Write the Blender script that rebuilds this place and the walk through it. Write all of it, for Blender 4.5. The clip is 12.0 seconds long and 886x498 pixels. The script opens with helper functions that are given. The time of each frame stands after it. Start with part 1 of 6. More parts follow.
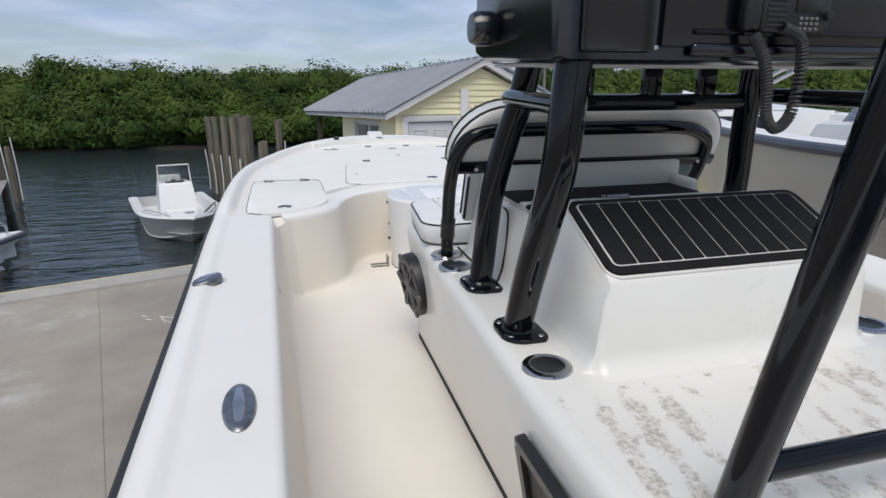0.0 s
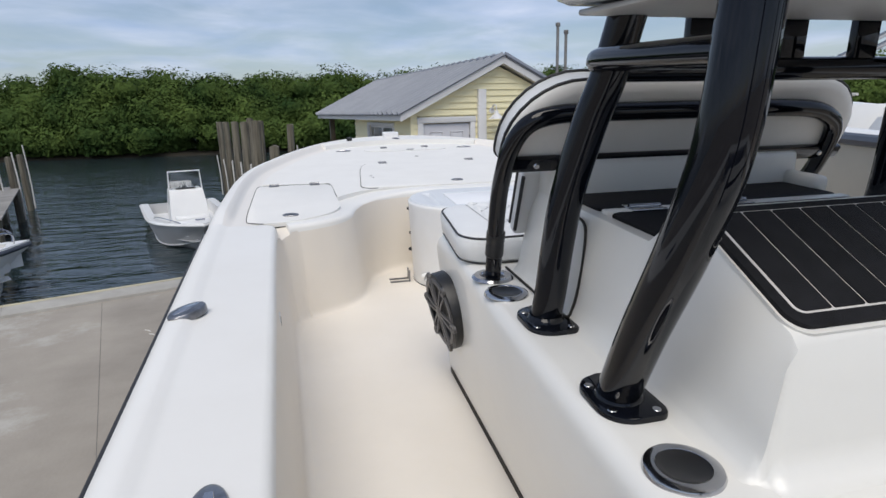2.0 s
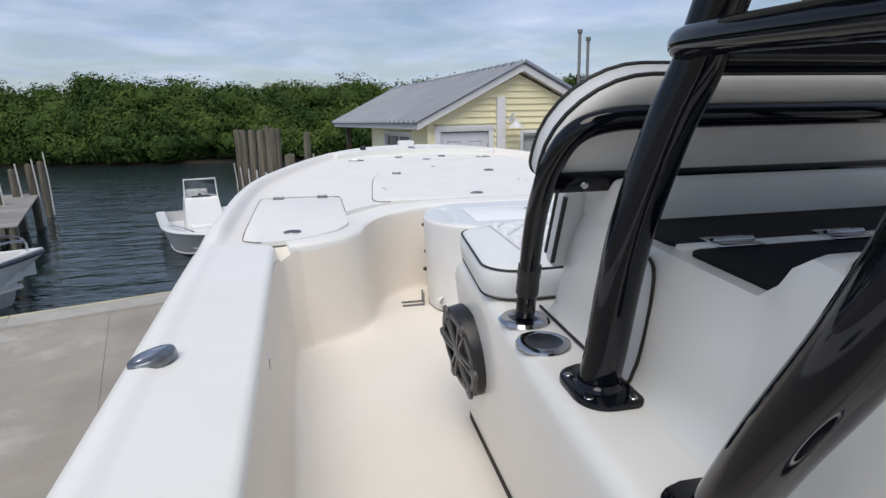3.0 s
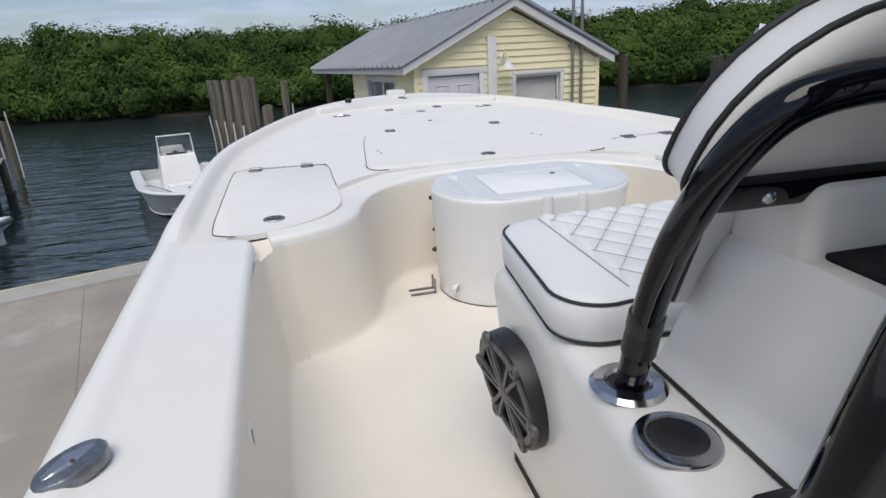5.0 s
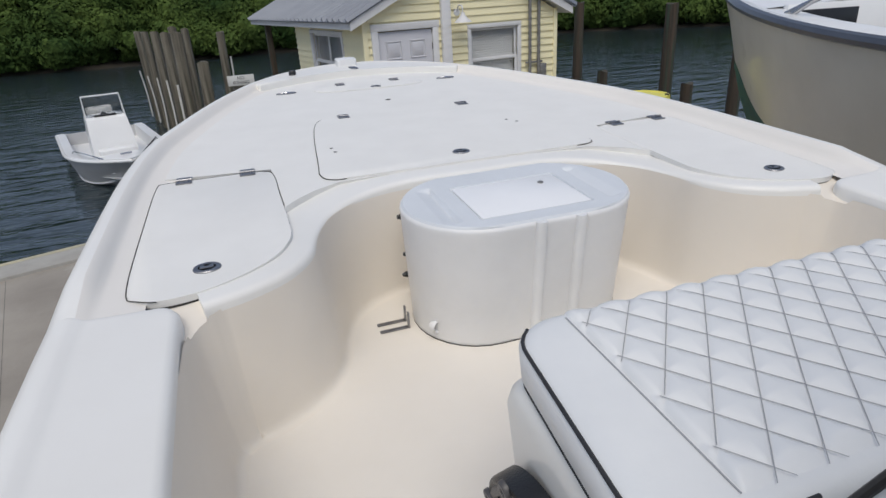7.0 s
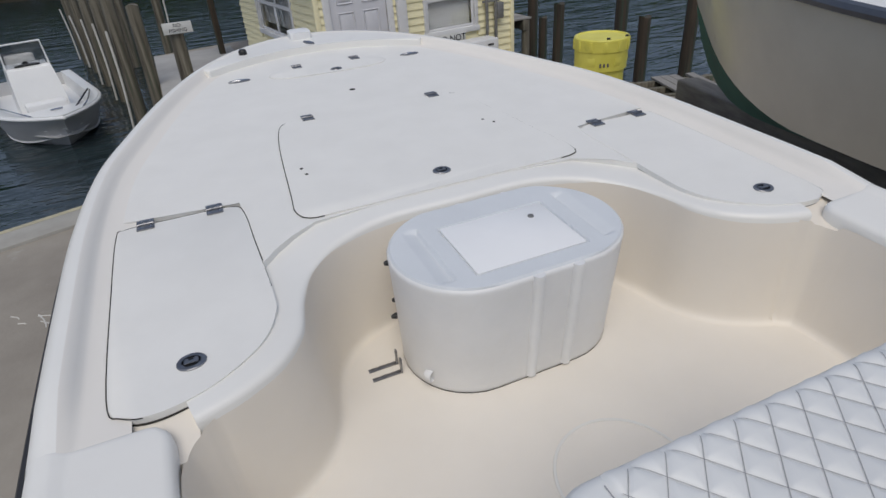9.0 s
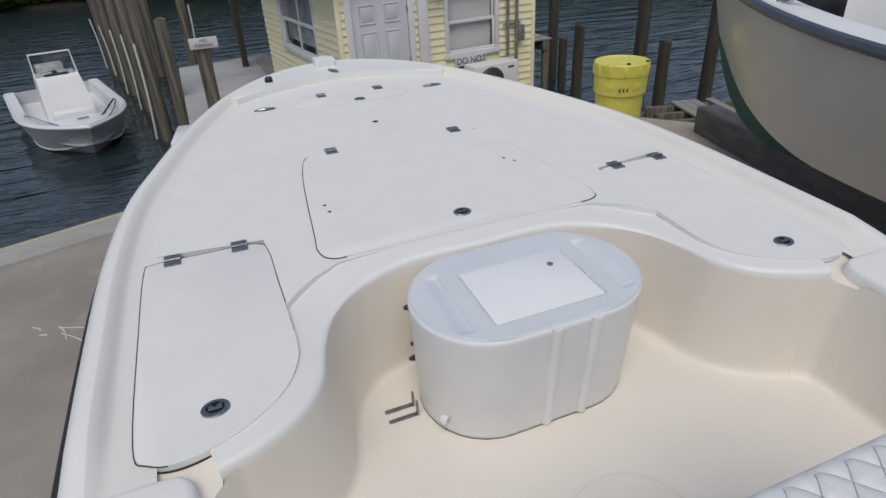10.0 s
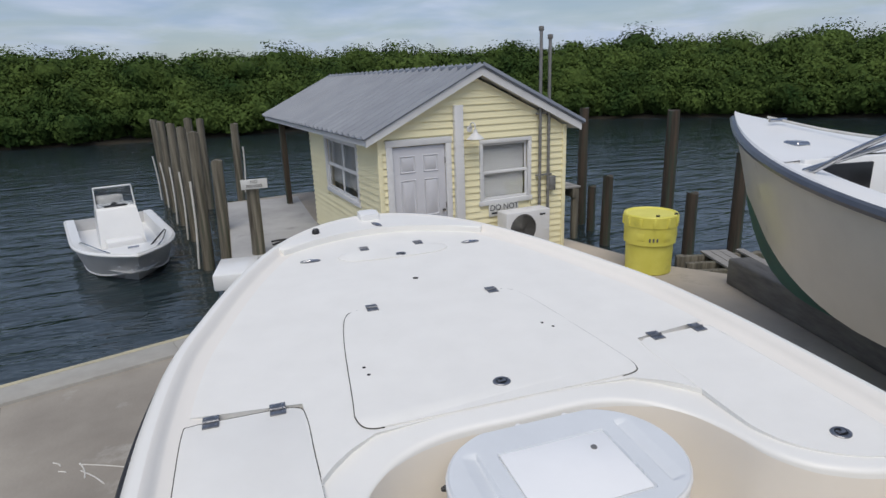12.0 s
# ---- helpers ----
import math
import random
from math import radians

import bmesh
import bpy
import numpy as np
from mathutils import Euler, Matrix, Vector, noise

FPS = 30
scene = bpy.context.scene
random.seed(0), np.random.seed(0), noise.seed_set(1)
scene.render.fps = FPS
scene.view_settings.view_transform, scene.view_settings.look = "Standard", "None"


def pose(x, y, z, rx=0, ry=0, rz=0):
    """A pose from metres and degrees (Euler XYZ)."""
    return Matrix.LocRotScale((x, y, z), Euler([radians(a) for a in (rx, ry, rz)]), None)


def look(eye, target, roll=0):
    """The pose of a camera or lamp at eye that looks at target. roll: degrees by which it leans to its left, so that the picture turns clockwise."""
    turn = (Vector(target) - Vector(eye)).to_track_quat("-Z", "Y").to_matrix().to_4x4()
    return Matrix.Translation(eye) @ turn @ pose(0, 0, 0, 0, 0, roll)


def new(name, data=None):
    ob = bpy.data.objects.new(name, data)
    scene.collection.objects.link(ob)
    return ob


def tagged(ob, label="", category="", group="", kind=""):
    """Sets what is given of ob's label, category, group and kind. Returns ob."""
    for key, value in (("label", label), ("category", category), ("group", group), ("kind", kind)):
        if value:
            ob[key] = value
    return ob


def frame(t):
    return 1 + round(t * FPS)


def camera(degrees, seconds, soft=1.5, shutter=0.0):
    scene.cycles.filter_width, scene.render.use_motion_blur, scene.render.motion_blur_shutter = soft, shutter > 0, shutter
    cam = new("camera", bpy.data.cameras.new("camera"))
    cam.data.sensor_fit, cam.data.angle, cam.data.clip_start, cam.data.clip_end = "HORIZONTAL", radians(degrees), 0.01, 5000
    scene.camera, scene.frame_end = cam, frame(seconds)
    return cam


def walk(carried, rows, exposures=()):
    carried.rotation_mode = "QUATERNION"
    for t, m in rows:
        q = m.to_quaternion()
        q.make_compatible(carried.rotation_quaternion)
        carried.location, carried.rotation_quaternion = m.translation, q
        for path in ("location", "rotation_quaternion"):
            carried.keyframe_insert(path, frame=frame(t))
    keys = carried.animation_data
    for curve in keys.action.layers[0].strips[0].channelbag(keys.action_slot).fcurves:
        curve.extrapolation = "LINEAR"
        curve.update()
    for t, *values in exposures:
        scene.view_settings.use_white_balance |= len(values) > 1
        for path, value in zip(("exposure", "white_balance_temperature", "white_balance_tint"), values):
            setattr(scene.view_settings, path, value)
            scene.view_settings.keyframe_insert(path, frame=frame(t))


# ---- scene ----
cam = camera(74.5, 12.0)
PATH = [
    (0, (-1.064, -3.911, 0.889), (-0.509, -2.051, 0.409), -0.66),
    (0.5, (-1.056, -3.824, 0.886), (-0.508, -1.960, 0.412), -0.95),
    (1, (-1.053, -3.729, 0.876), (-0.504, -1.864, 0.407), -1.15),
    (1.5, (-1.043, -3.610, 0.864), (-0.513, -1.741, 0.386), -1.41),
    (2, (-1.020, -3.474, 0.829), (-0.506, -1.598, 0.363), -1.38),
    (2.5, (-0.977, -3.337, 0.810), (-0.490, -1.453, 0.347), -1.04),
    (3, (-0.953, -3.196, 0.819), (-0.490, -1.300, 0.383), -1.19),
    (5, (-0.939, -2.730, 0.853), (-0.452, -0.891, 0.233), -3.18),
    (5.5, (-0.920, -2.611, 0.867), (-0.405, -0.791, 0.214), -3.14),
    (6, (-0.897, -2.490, 0.893), (-0.345, -0.695, 0.204), -3.33),
    (6.5, (-0.877, -2.402, 0.933), (-0.297, -0.631, 0.205), -3.40),
    (8.5, (-0.864, -2.067, 1.228), (-0.186, -0.469, 0.234), -4.29),
    (9, (-0.855, -2.049, 1.295), (-0.169, -0.468, 0.280), -4.43),
    (9.5, (-0.855, -2.031, 1.354), (-0.182, -0.443, 0.342), -4.20),
    (10, (-0.856, -2.013, 1.406), (-0.201, -0.396, 0.428), -3.42),
    (10.5, (-0.865, -1.990, 1.450), (-0.202, -0.339, 0.536), -2.58),
    (11, (-0.867, -1.970, 1.486), (-0.201, -0.265, 0.680), -2.41),
    (11.5, (-0.875, -1.966, 1.521), (-0.212, -0.208, 0.835), -2.23),
    (12, (-0.889, -1.969, 1.548), (-0.237, -0.163, 0.986), -2.05),
]
walk(cam, [(t, look(e, a, r)) for t, e, a, r in PATH],
     [(0, 0.17), (1.5, 0.15), (3, 0.20), (5.5, 0.08), (6.5, 0.0), (8.5, -0.28), (9.5, -0.29), (10.5, -0.19), (12, -0.01)])
# ---- light ----
world = bpy.data.worlds.new("sky")
scene.world = world
world.use_nodes = True
SUN_AZ, SUN_EL = radians(203), radians(58)


def build_sky():
    nt = world.node_tree
    nt.nodes.clear()
    n, l = nt.nodes.new, nt.links.new
    out, bg = n("ShaderNodeOutputWorld"), n("ShaderNodeBackground")
    sky = n("ShaderNodeTexSky")
    sky.sky_type, sky.sun_disc = "NISHITA", False
    sky.sun_elevation, sky.sun_rotation = SUN_EL, SUN_AZ
    sky.air_density, sky.dust_density, sky.ozone_density = 1.0, 1.2, 1.0
    co, sep = n("ShaderNodeTexCoord"), n("ShaderNodeSeparateXYZ")
    l(co.outputs["Generated"], sep.inputs[0])
    # project the direction on a cloud layer overhead, so that clouds flatten towards the horizon
    up = n("ShaderNodeMath"); up.operation = "MAXIMUM"; up.inputs[1].default_value = 0.06
    l(sep.outputs["Z"], up.inputs[0])
    add = n("ShaderNodeMath"); add.operation = "ADD"; add.inputs[1].default_value = 0.10
    l(up.outputs[0], add.inputs[0])
    dv = []
    for ax in ("X", "Y"):
        d = n("ShaderNodeMath"); d.operation = "DIVIDE"
        l(sep.outputs[ax], d.inputs[0]); l(add.outputs[0], d.inputs[1]); dv.append(d)
    cmb = n("ShaderNodeCombineXYZ")
    l(dv[0].outputs[0], cmb.inputs[0]); l(dv[1].outputs[0], cmb.inputs[1])
    ns = n("ShaderNodeTexNoise")
    ns.inputs["Scale"].default_value, ns.inputs["Detail"].default_value = 0.9, 9
    ns.inputs["Roughness"].default_value, ns.inputs["Distortion"].default_value = 0.55, 0.5
    l(cmb.outputs[0], ns.inputs["Vector"])
    ramp = n("ShaderNodeValToRGB")
    ramp.color_ramp.elements[0].position, ramp.color_ramp.elements[0].color = 0.40, (0.22, 0.22, 0.22, 1)
    ramp.color_ramp.elements[1].position, ramp.color_ramp.elements[1].color = 0.74, (0.88, 0.88, 0.88, 1)
    l(ns.outputs["Fac"], ramp.inputs[0])
    ns2 = n("ShaderNodeTexNoise")
    ns2.inputs["Scale"].default_value, ns2.inputs["Detail"].default_value = 1.7, 8
    l(cmb.outputs[0], ns2.inputs["Vector"])
    cloud = n("ShaderNodeValToRGB")
    cloud.color_ramp.elements[0].position, cloud.color_ramp.elements[0].color = 0.3, (4.6, 5.9, 8.8, 1)
    cloud.color_ramp.elements[1].position, cloud.color_ramp.elements[1].color = 0.75, (7.9, 8.6, 10.6, 1)
    l(ns2.outputs["Fac"], cloud.inputs[0])
    mix = n("ShaderNodeMix"); mix.data_type = "RGBA"
    l(ramp.outputs[0], mix.inputs["Factor"]); l(sky.outputs[0], mix.inputs["A"]); l(cloud.outputs[0], mix.inputs["B"])
    bg.inputs["Strength"].default_value = 0.085
    l(mix.outputs["Result"], bg.inputs["Color"]); l(bg.outputs[0], out.inputs[0])


build_sky()
sun_data = bpy.data.lights.new("sun", "SUN")
sun_data.energy, sun_data.angle, sun_data.color = 2.1, radians(44), (1.0, 0.942, 0.85)
sun = new("sun", sun_data)
sun.matrix_world = look((0, 0, 0), (-math.sin(SUN_AZ) * math.cos(SUN_EL), -math.cos(SUN_AZ) * math.cos(SUN_EL), -math.sin(SUN_EL)))


# ---- materials ----
def surf(name, c1, c2=None, scale=3.0, rough=0.5, metal=0.0, bump=0.0, bscale=60.0, coat=0.0, rvar=0.0, stain=None,
         stain_scale=1.2, stain_at=0.62, stretch=(1, 1, 1), pieces=0.0, islands=0.0, spec=0.5):
    """A painted or natural surface: two colours mixed by noise, fine relief, optional stains and piece-to-piece variation."""
    m = bpy.data.materials.new(name)
    m.use_nodes = True
    nt = m.node_tree
    n, l = nt.nodes.new, nt.links.new
    b = nt.nodes["Principled BSDF"]
    co, mp = n("ShaderNodeTexCoord"), n("ShaderNodeMapping")
    l(co.outputs["Object"], mp.inputs[0])
    mp.inputs["Scale"].default_value = stretch
    c2 = c2 or tuple(x * 0.88 for x in c1)
    ns = n("ShaderNodeTexNoise")
    ns.inputs["Scale"].default_value, ns.inputs["Detail"].default_value, ns.inputs["Roughness"].default_value = scale, 6, 0.6
    l(mp.outputs[0], ns.inputs["Vector"])
    rp = n("ShaderNodeValToRGB")
    rp.color_ramp.elements[0].position, rp.color_ramp.elements[0].color = 0.35, (*c1, 1)
    rp.color_ramp.elements[1].position, rp.color_ramp.elements[1].color = 0.68, (*c2, 1)
    l(ns.outputs["Fac"], rp.inputs[0])
    col = rp.outputs[0]
    if stain:
        s2 = n("ShaderNodeTexNoise")
        s2.inputs["Scale"].default_value, s2.inputs["Detail"].default_value, s2.inputs["Roughness"].default_value = stain_scale, 9, 0.68
        l(mp.outputs[0], s2.inputs["Vector"])
        r2 = n("ShaderNodeValToRGB")
        r2.color_ramp.elements[0].position, r2.color_ramp.elements[1].position = stain_at, min(stain_at + 0.12, 1)
        l(s2.outputs["Fac"], r2.inputs[0])
        mx = n("ShaderNodeMix"); mx.data_type = "RGBA"
        l(r2.outputs[0], mx.inputs["Factor"]); l(col, mx.inputs["A"]); mx.inputs["B"].default_value = (*stain, 1)
        col = mx.outputs["Result"]
    if pieces or islands:
        src = n("ShaderNodeObjectInfo").outputs["Random"] if pieces else n("ShaderNodeNewGeometry").outputs["Random Per Island"]
        k = pieces or islands
        mr = n("ShaderNodeMapRange")
        mr.inputs["To Min"].default_value, mr.inputs["To Max"].default_value = 1 - k, 1 + k
        l(src, mr.inputs[0])
        hs = n("ShaderNodeHueSaturation")
        l(mr.outputs[0], hs.inputs["Value"]); l(col, hs.inputs["Color"])
        col = hs.outputs[0]
    l(col, b.inputs["Base Color"])
    b.inputs["Roughness"].default_value, b.inputs["Metallic"].default_value = rough, metal
    b.inputs["Specular IOR Level"].default_value = spec
    if coat:
        b.inputs["Coat Weight"].default_value, b.inputs["Coat Roughness"].default_value = coat, 0.06
    if rvar:
        mr = n("ShaderNodeMapRange")
        mr.inputs["To Min"].default_value, mr.inputs["To Max"].default_value = max(rough - rvar, 0.02), min(rough + rvar, 1)
        l(ns.outputs["Fac"], mr.inputs[0]); l(mr.outputs[0], b.inputs["Roughness"])
    if bump:
        fb, bp = n("ShaderNodeTexNoise"), n("ShaderNodeBump")
        fb.inputs["Scale"].default_value, fb.inputs["Detail"].default_value = bscale, 4
        l(mp.outputs[0], fb.inputs["Vector"])
        bp.inputs["Strength"].default_value, bp.inputs["Distance"].default_value = bump, 0.004
        l(fb.outputs["Fac"], bp.inputs["Height"]); l(bp.outputs[0], b.inputs["Normal"])
    return m


GEL = surf("white_gelcoat", (0.80, 0.788, 0.752), (0.765, 0.75, 0.712), 2.0, 0.40, rvar=0.06, bump=0.05, bscale=25, coat=0.05)
NONSKID = surf("white_nonskid", (0.80, 0.788, 0.752), (0.765, 0.753, 0.718), 5.0, 0.55, bump=0.35, bscale=420)
CREAM = surf("cream_gelcoat", (0.785, 0.728, 0.645), (0.745, 0.688, 0.605), 1.6, 0.48, rvar=0.06, bump=0.05, bscale=20)
SOLE = surf("cream_sole", (0.785, 0.735, 0.66), (0.745, 0.695, 0.62), 2.4, 0.5, bump=0.3, bscale=380)
COAMIN = surf("pale_cream_gelcoat", (0.80, 0.765, 0.71), (0.77, 0.735, 0.68), 1.6, 0.42, rvar=0.06, bump=0.05, bscale=20)
CONSOLE = surf("ivory_gelcoat", (0.765, 0.75, 0.705), (0.725, 0.71, 0.665), 1.8, 0.30, rvar=0.08, bump=0.05, bscale=22, coat=0.25)
BLACKTUBE = surf("black_powder_coat", (0.003, 0.0035, 0.006), (0.004, 0.005, 0.008), 6, 0.045, bump=0.012, bscale=40, spec=0.36)
BLACKBOX = surf("black_gelcoat", (0.003, 0.004, 0.008), (0.004, 0.006, 0.011), 4, 0.17, bump=0.012, bscale=20, spec=0.75)
BLACKPLASTIC = surf("black_plastic", (0.009, 0.009, 0.010), (0.014, 0.014, 0.015), 12, 0.38, bump=0.25, bscale=200)
GAP = surf("dark_gap", (0.018, 0.016, 0.014), (0.03, 0.027, 0.023), 9, 0.8)
SPEAKERGREY = surf("grey_grille_plastic", (0.085, 0.08, 0.08), (0.06, 0.057, 0.057), 14, 0.42, bump=0.2, bscale=180)
RUBBER = surf("black_rubber", (0.016, 0.016, 0.018), (0.028, 0.028, 0.03), 8, 0.55, bump=0.2, bscale=80)
FOAM = surf("black_foam_deck", (0.008, 0.008, 0.009), (0.014, 0.014, 0.016), 30, 0.75, bump=0.6, bscale=500, pieces=0.25, spec=0.2)
FOAMLINE = surf("grey_foam_line", (0.62, 0.60, 0.57), (0.54, 0.52, 0.50), 30, 0.85)
STEEL = surf("polished_steel", (0.52, 0.52, 0.53), (0.42, 0.42, 0.44), 14, 0.14, 1.0, bump=0.06, bscale=70)
WORNSTEEL = surf("worn_steel", (0.34, 0.34, 0.35), (0.20, 0.20, 0.21), 45, 0.36, 1.0, bump=0.3, bscale=160)
VINYL = surf("white_vinyl", (0.745, 0.75, 0.74), (0.705, 0.712, 0.708), 7, 0.42, bump=0.06, bscale=260)
VINYLGREY = surf("grey_vinyl", (0.83, 0.81, 0.77), (0.78, 0.76, 0.72), 7, 0.45, bump=0.06, bscale=260)
PLASTICW = surf("white_moulded_plastic", (0.78, 0.78, 0.775), (0.73, 0.73, 0.725), 5, 0.42, bump=0.15, bscale=120)
PLASTICLID = surf("bright_white_plastic", (0.83, 0.835, 0.84), (0.80, 0.805, 0.81), 5, 0.35)
CONCRETE = surf("worn_concrete", (0.36, 0.325, 0.275), (0.225, 0.20, 0.17), 0.55, 0.85, bump=0.7, bscale=35, stain=(0.44, 0.42, 0.38), stain_scale=0.7, stain_at=0.56)
TAN = surf("tan_concrete", (0.47, 0.405, 0.325), (0.39, 0.335, 0.27), 1.2, 0.85, bump=0.6, bscale=35, stain=(0.33, 0.29, 0.24), stain_scale=1.0, stain_at=0.6)
TOPGREY = surf("bluish_white_plastic", (0.66, 0.685, 0.71), (0.62, 0.645, 0.67), 5, 0.45, bump=0.1, bscale=100)
KERB = surf("pale_concrete", (0.40, 0.385, 0.35), (0.30, 0.285, 0.255), 2.2, 0.85, bump=0.8, bscale=30, stain=(0.22, 0.20, 0.17), stain_scale=2.0)
GREYSLAB = surf("grey_concrete", (0.40, 0.395, 0.385), (0.31, 0.305, 0.30), 1.1, 0.85, bump=0.5, bscale=35, stain=(0.24, 0.235, 0.225), stain_scale=1.3, stain_at=0.6)
KERBEDGE = surf("yellowed_concrete_edge", (0.50, 0.45, 0.31), (0.38, 0.35, 0.26), 3, 0.85, bump=0.6, bscale=40)
DOCKBOARD = surf("grey_weathered_board", (0.30, 0.285, 0.265), (0.22, 0.21, 0.195), 3, 0.8, bump=0.7, bscale=50, stretch=(1, 6, 1), pieces=0.2)
PILE = surf("weathered_pile_wood", (0.21, 0.19, 0.145), (0.045, 0.036, 0.026), 2.2, 0.85, bump=1.0, bscale=12, stretch=(7, 7, 0.35), stain=(0.105, 0.125, 0.085), stain_scale=1.1, stain_at=0.53)
PILERED = surf("rust_stained_pile_wood", (0.080, 0.056, 0.038), (0.025, 0.022, 0.016), 2.2, 0.85, bump=1.0, bscale=12, stretch=(7, 7, 0.35), stain=(0.045, 0.062, 0.042), stain_scale=0.9, stain_at=0.46)
PVC = surf("white_pipe", (0.66, 0.64, 0.60), (0.52, 0.50, 0.46), 5, 0.5)
TIMBER = surf("grey_bunk_timber", (0.16, 0.15, 0.135), (0.10, 0.094, 0.085), 3, 0.85, bump=0.9, bscale=30, stretch=(1, 5, 5))
SIDING = surf("yellow_vinyl_siding", (0.83, 0.765, 0.50), (0.79, 0.725, 0.47), 1.5, 0.5, bump=0.2, bscale=90, pieces=0.03)
TRIM = surf("grey_white_trim", (0.66, 0.66, 0.66), (0.61, 0.61, 0.615), 4, 0.5, bump=0.1)
DOORPAINT = surf("white_door_paint", (0.58, 0.58, 0.61), (0.54, 0.54, 0.57), 3, 0.45, bump=0.1)
BLIND = surf("white_blind_and_pane_reflection", (0.60, 0.60, 0.61), (0.54, 0.54, 0.55), 5, 0.5)
ROOF = surf("grey_metal_roof", (0.225, 0.245, 0.28), (0.185, 0.20, 0.235), 1.5, 0.45, 0.15, bump=0.1, bscale=20, stain=(0.20, 0.21, 0.23), stain_scale=0.8)
GALV = surf("galvanised_pipe", (0.28, 0.275, 0.265), (0.20, 0.195, 0.19), 12, 0.55, 0.6, bump=0.2)
YELLOW = surf("yellow_drum_plastic", (0.74, 0.68, 0.13), (0.66, 0.60, 0.09), 3, 0.45, bump=0.15, stain=(0.40, 0.38, 0.06), stain_scale=1.8, stain_at=0.6)
BOATWHITE = surf("white_boat_gelcoat", (0.80, 0.80, 0.79), (0.75, 0.75, 0.74), 1.0, 0.32, coat=0.2)
BOATCREAM = surf("aged_hull_gelcoat", (0.62, 0.575, 0.48), (0.53, 0.49, 0.405), 0.9, 0.35, coat=0.2, stain=(0.38, 0.33, 0.25), stain_scale=1.1, stain_at=0.6)
# white gelcoat greyed: the shade on the skiff's hull is in the colour
BOATGREY = surf("shade_greyed_white", (0.52, 0.52, 0.52), (0.46, 0.46, 0.46), 1.2, 0.4)
BOTTOMGREEN = surf("green_bottom_paint", (0.018, 0.10, 0.075), (0.012, 0.065, 0.05), 2, 0.7, bump=0.3)
NAVY = surf("navy_canvas", (0.010, 0.012, 0.035), (0.016, 0.018, 0.05), 8, 0.9, bump=0.5, bscale=90)
RUBNAVY = surf("dark_rub_rail", (0.045, 0.053, 0.075), (0.07, 0.08, 0.10), 5, 0.28, spec=0.8)
# near-black for screen and compass, also the painted shade of hollow openings
DARK = surf("near_black_and_opening_shade", (0.008, 0.008, 0.009), (0.012, 0.012, 0.013), 3, 0.3)
INK = surf("black_lettering", (0.03, 0.03, 0.035), None, 3, 0.7)
SIGNW = surf("sign_white", (0.62, 0.62, 0.60), (0.52, 0.52, 0.50), 9, 0.6)
EARTH = surf("mangrove_mud", (0.055, 0.045, 0.03), (0.035, 0.03, 0.02), 0.7, 0.9, bump=0.8, bscale=6)
BARK = surf("mangrove_bark", (0.10, 0.085, 0.065), (0.065, 0.055, 0.04), 3, 0.9, bump=0.8, bscale=12)


def glass_mat(name, tint, rough=0.03):
    m = bpy.data.materials.new(name)
    m.use_nodes = True
    b = m.node_tree.nodes["Principled BSDF"]
    b.inputs["Base Color"].default_value = (*tint, 1)
    b.inputs["Roughness"].default_value = rough
    b.inputs["Transmission Weight"].default_value = 1.0
    return m


GLASS = glass_mat("window_glass", (0.85, 0.88, 0.9))
SMOKED = glass_mat("smoked_acrylic", (0.25, 0.27, 0.3))


def leaf_mat():
    m = surf("mangrove_leaf", (0.090, 0.134, 0.032), (0.021, 0.046, 0.012), 0.24, 0.75, islands=0.12, spec=0.08)
    b = m.node_tree.nodes["Principled BSDF"]
    b.inputs["Subsurface Weight"].default_value = 0.0
    return m


LEAF = leaf_mat()


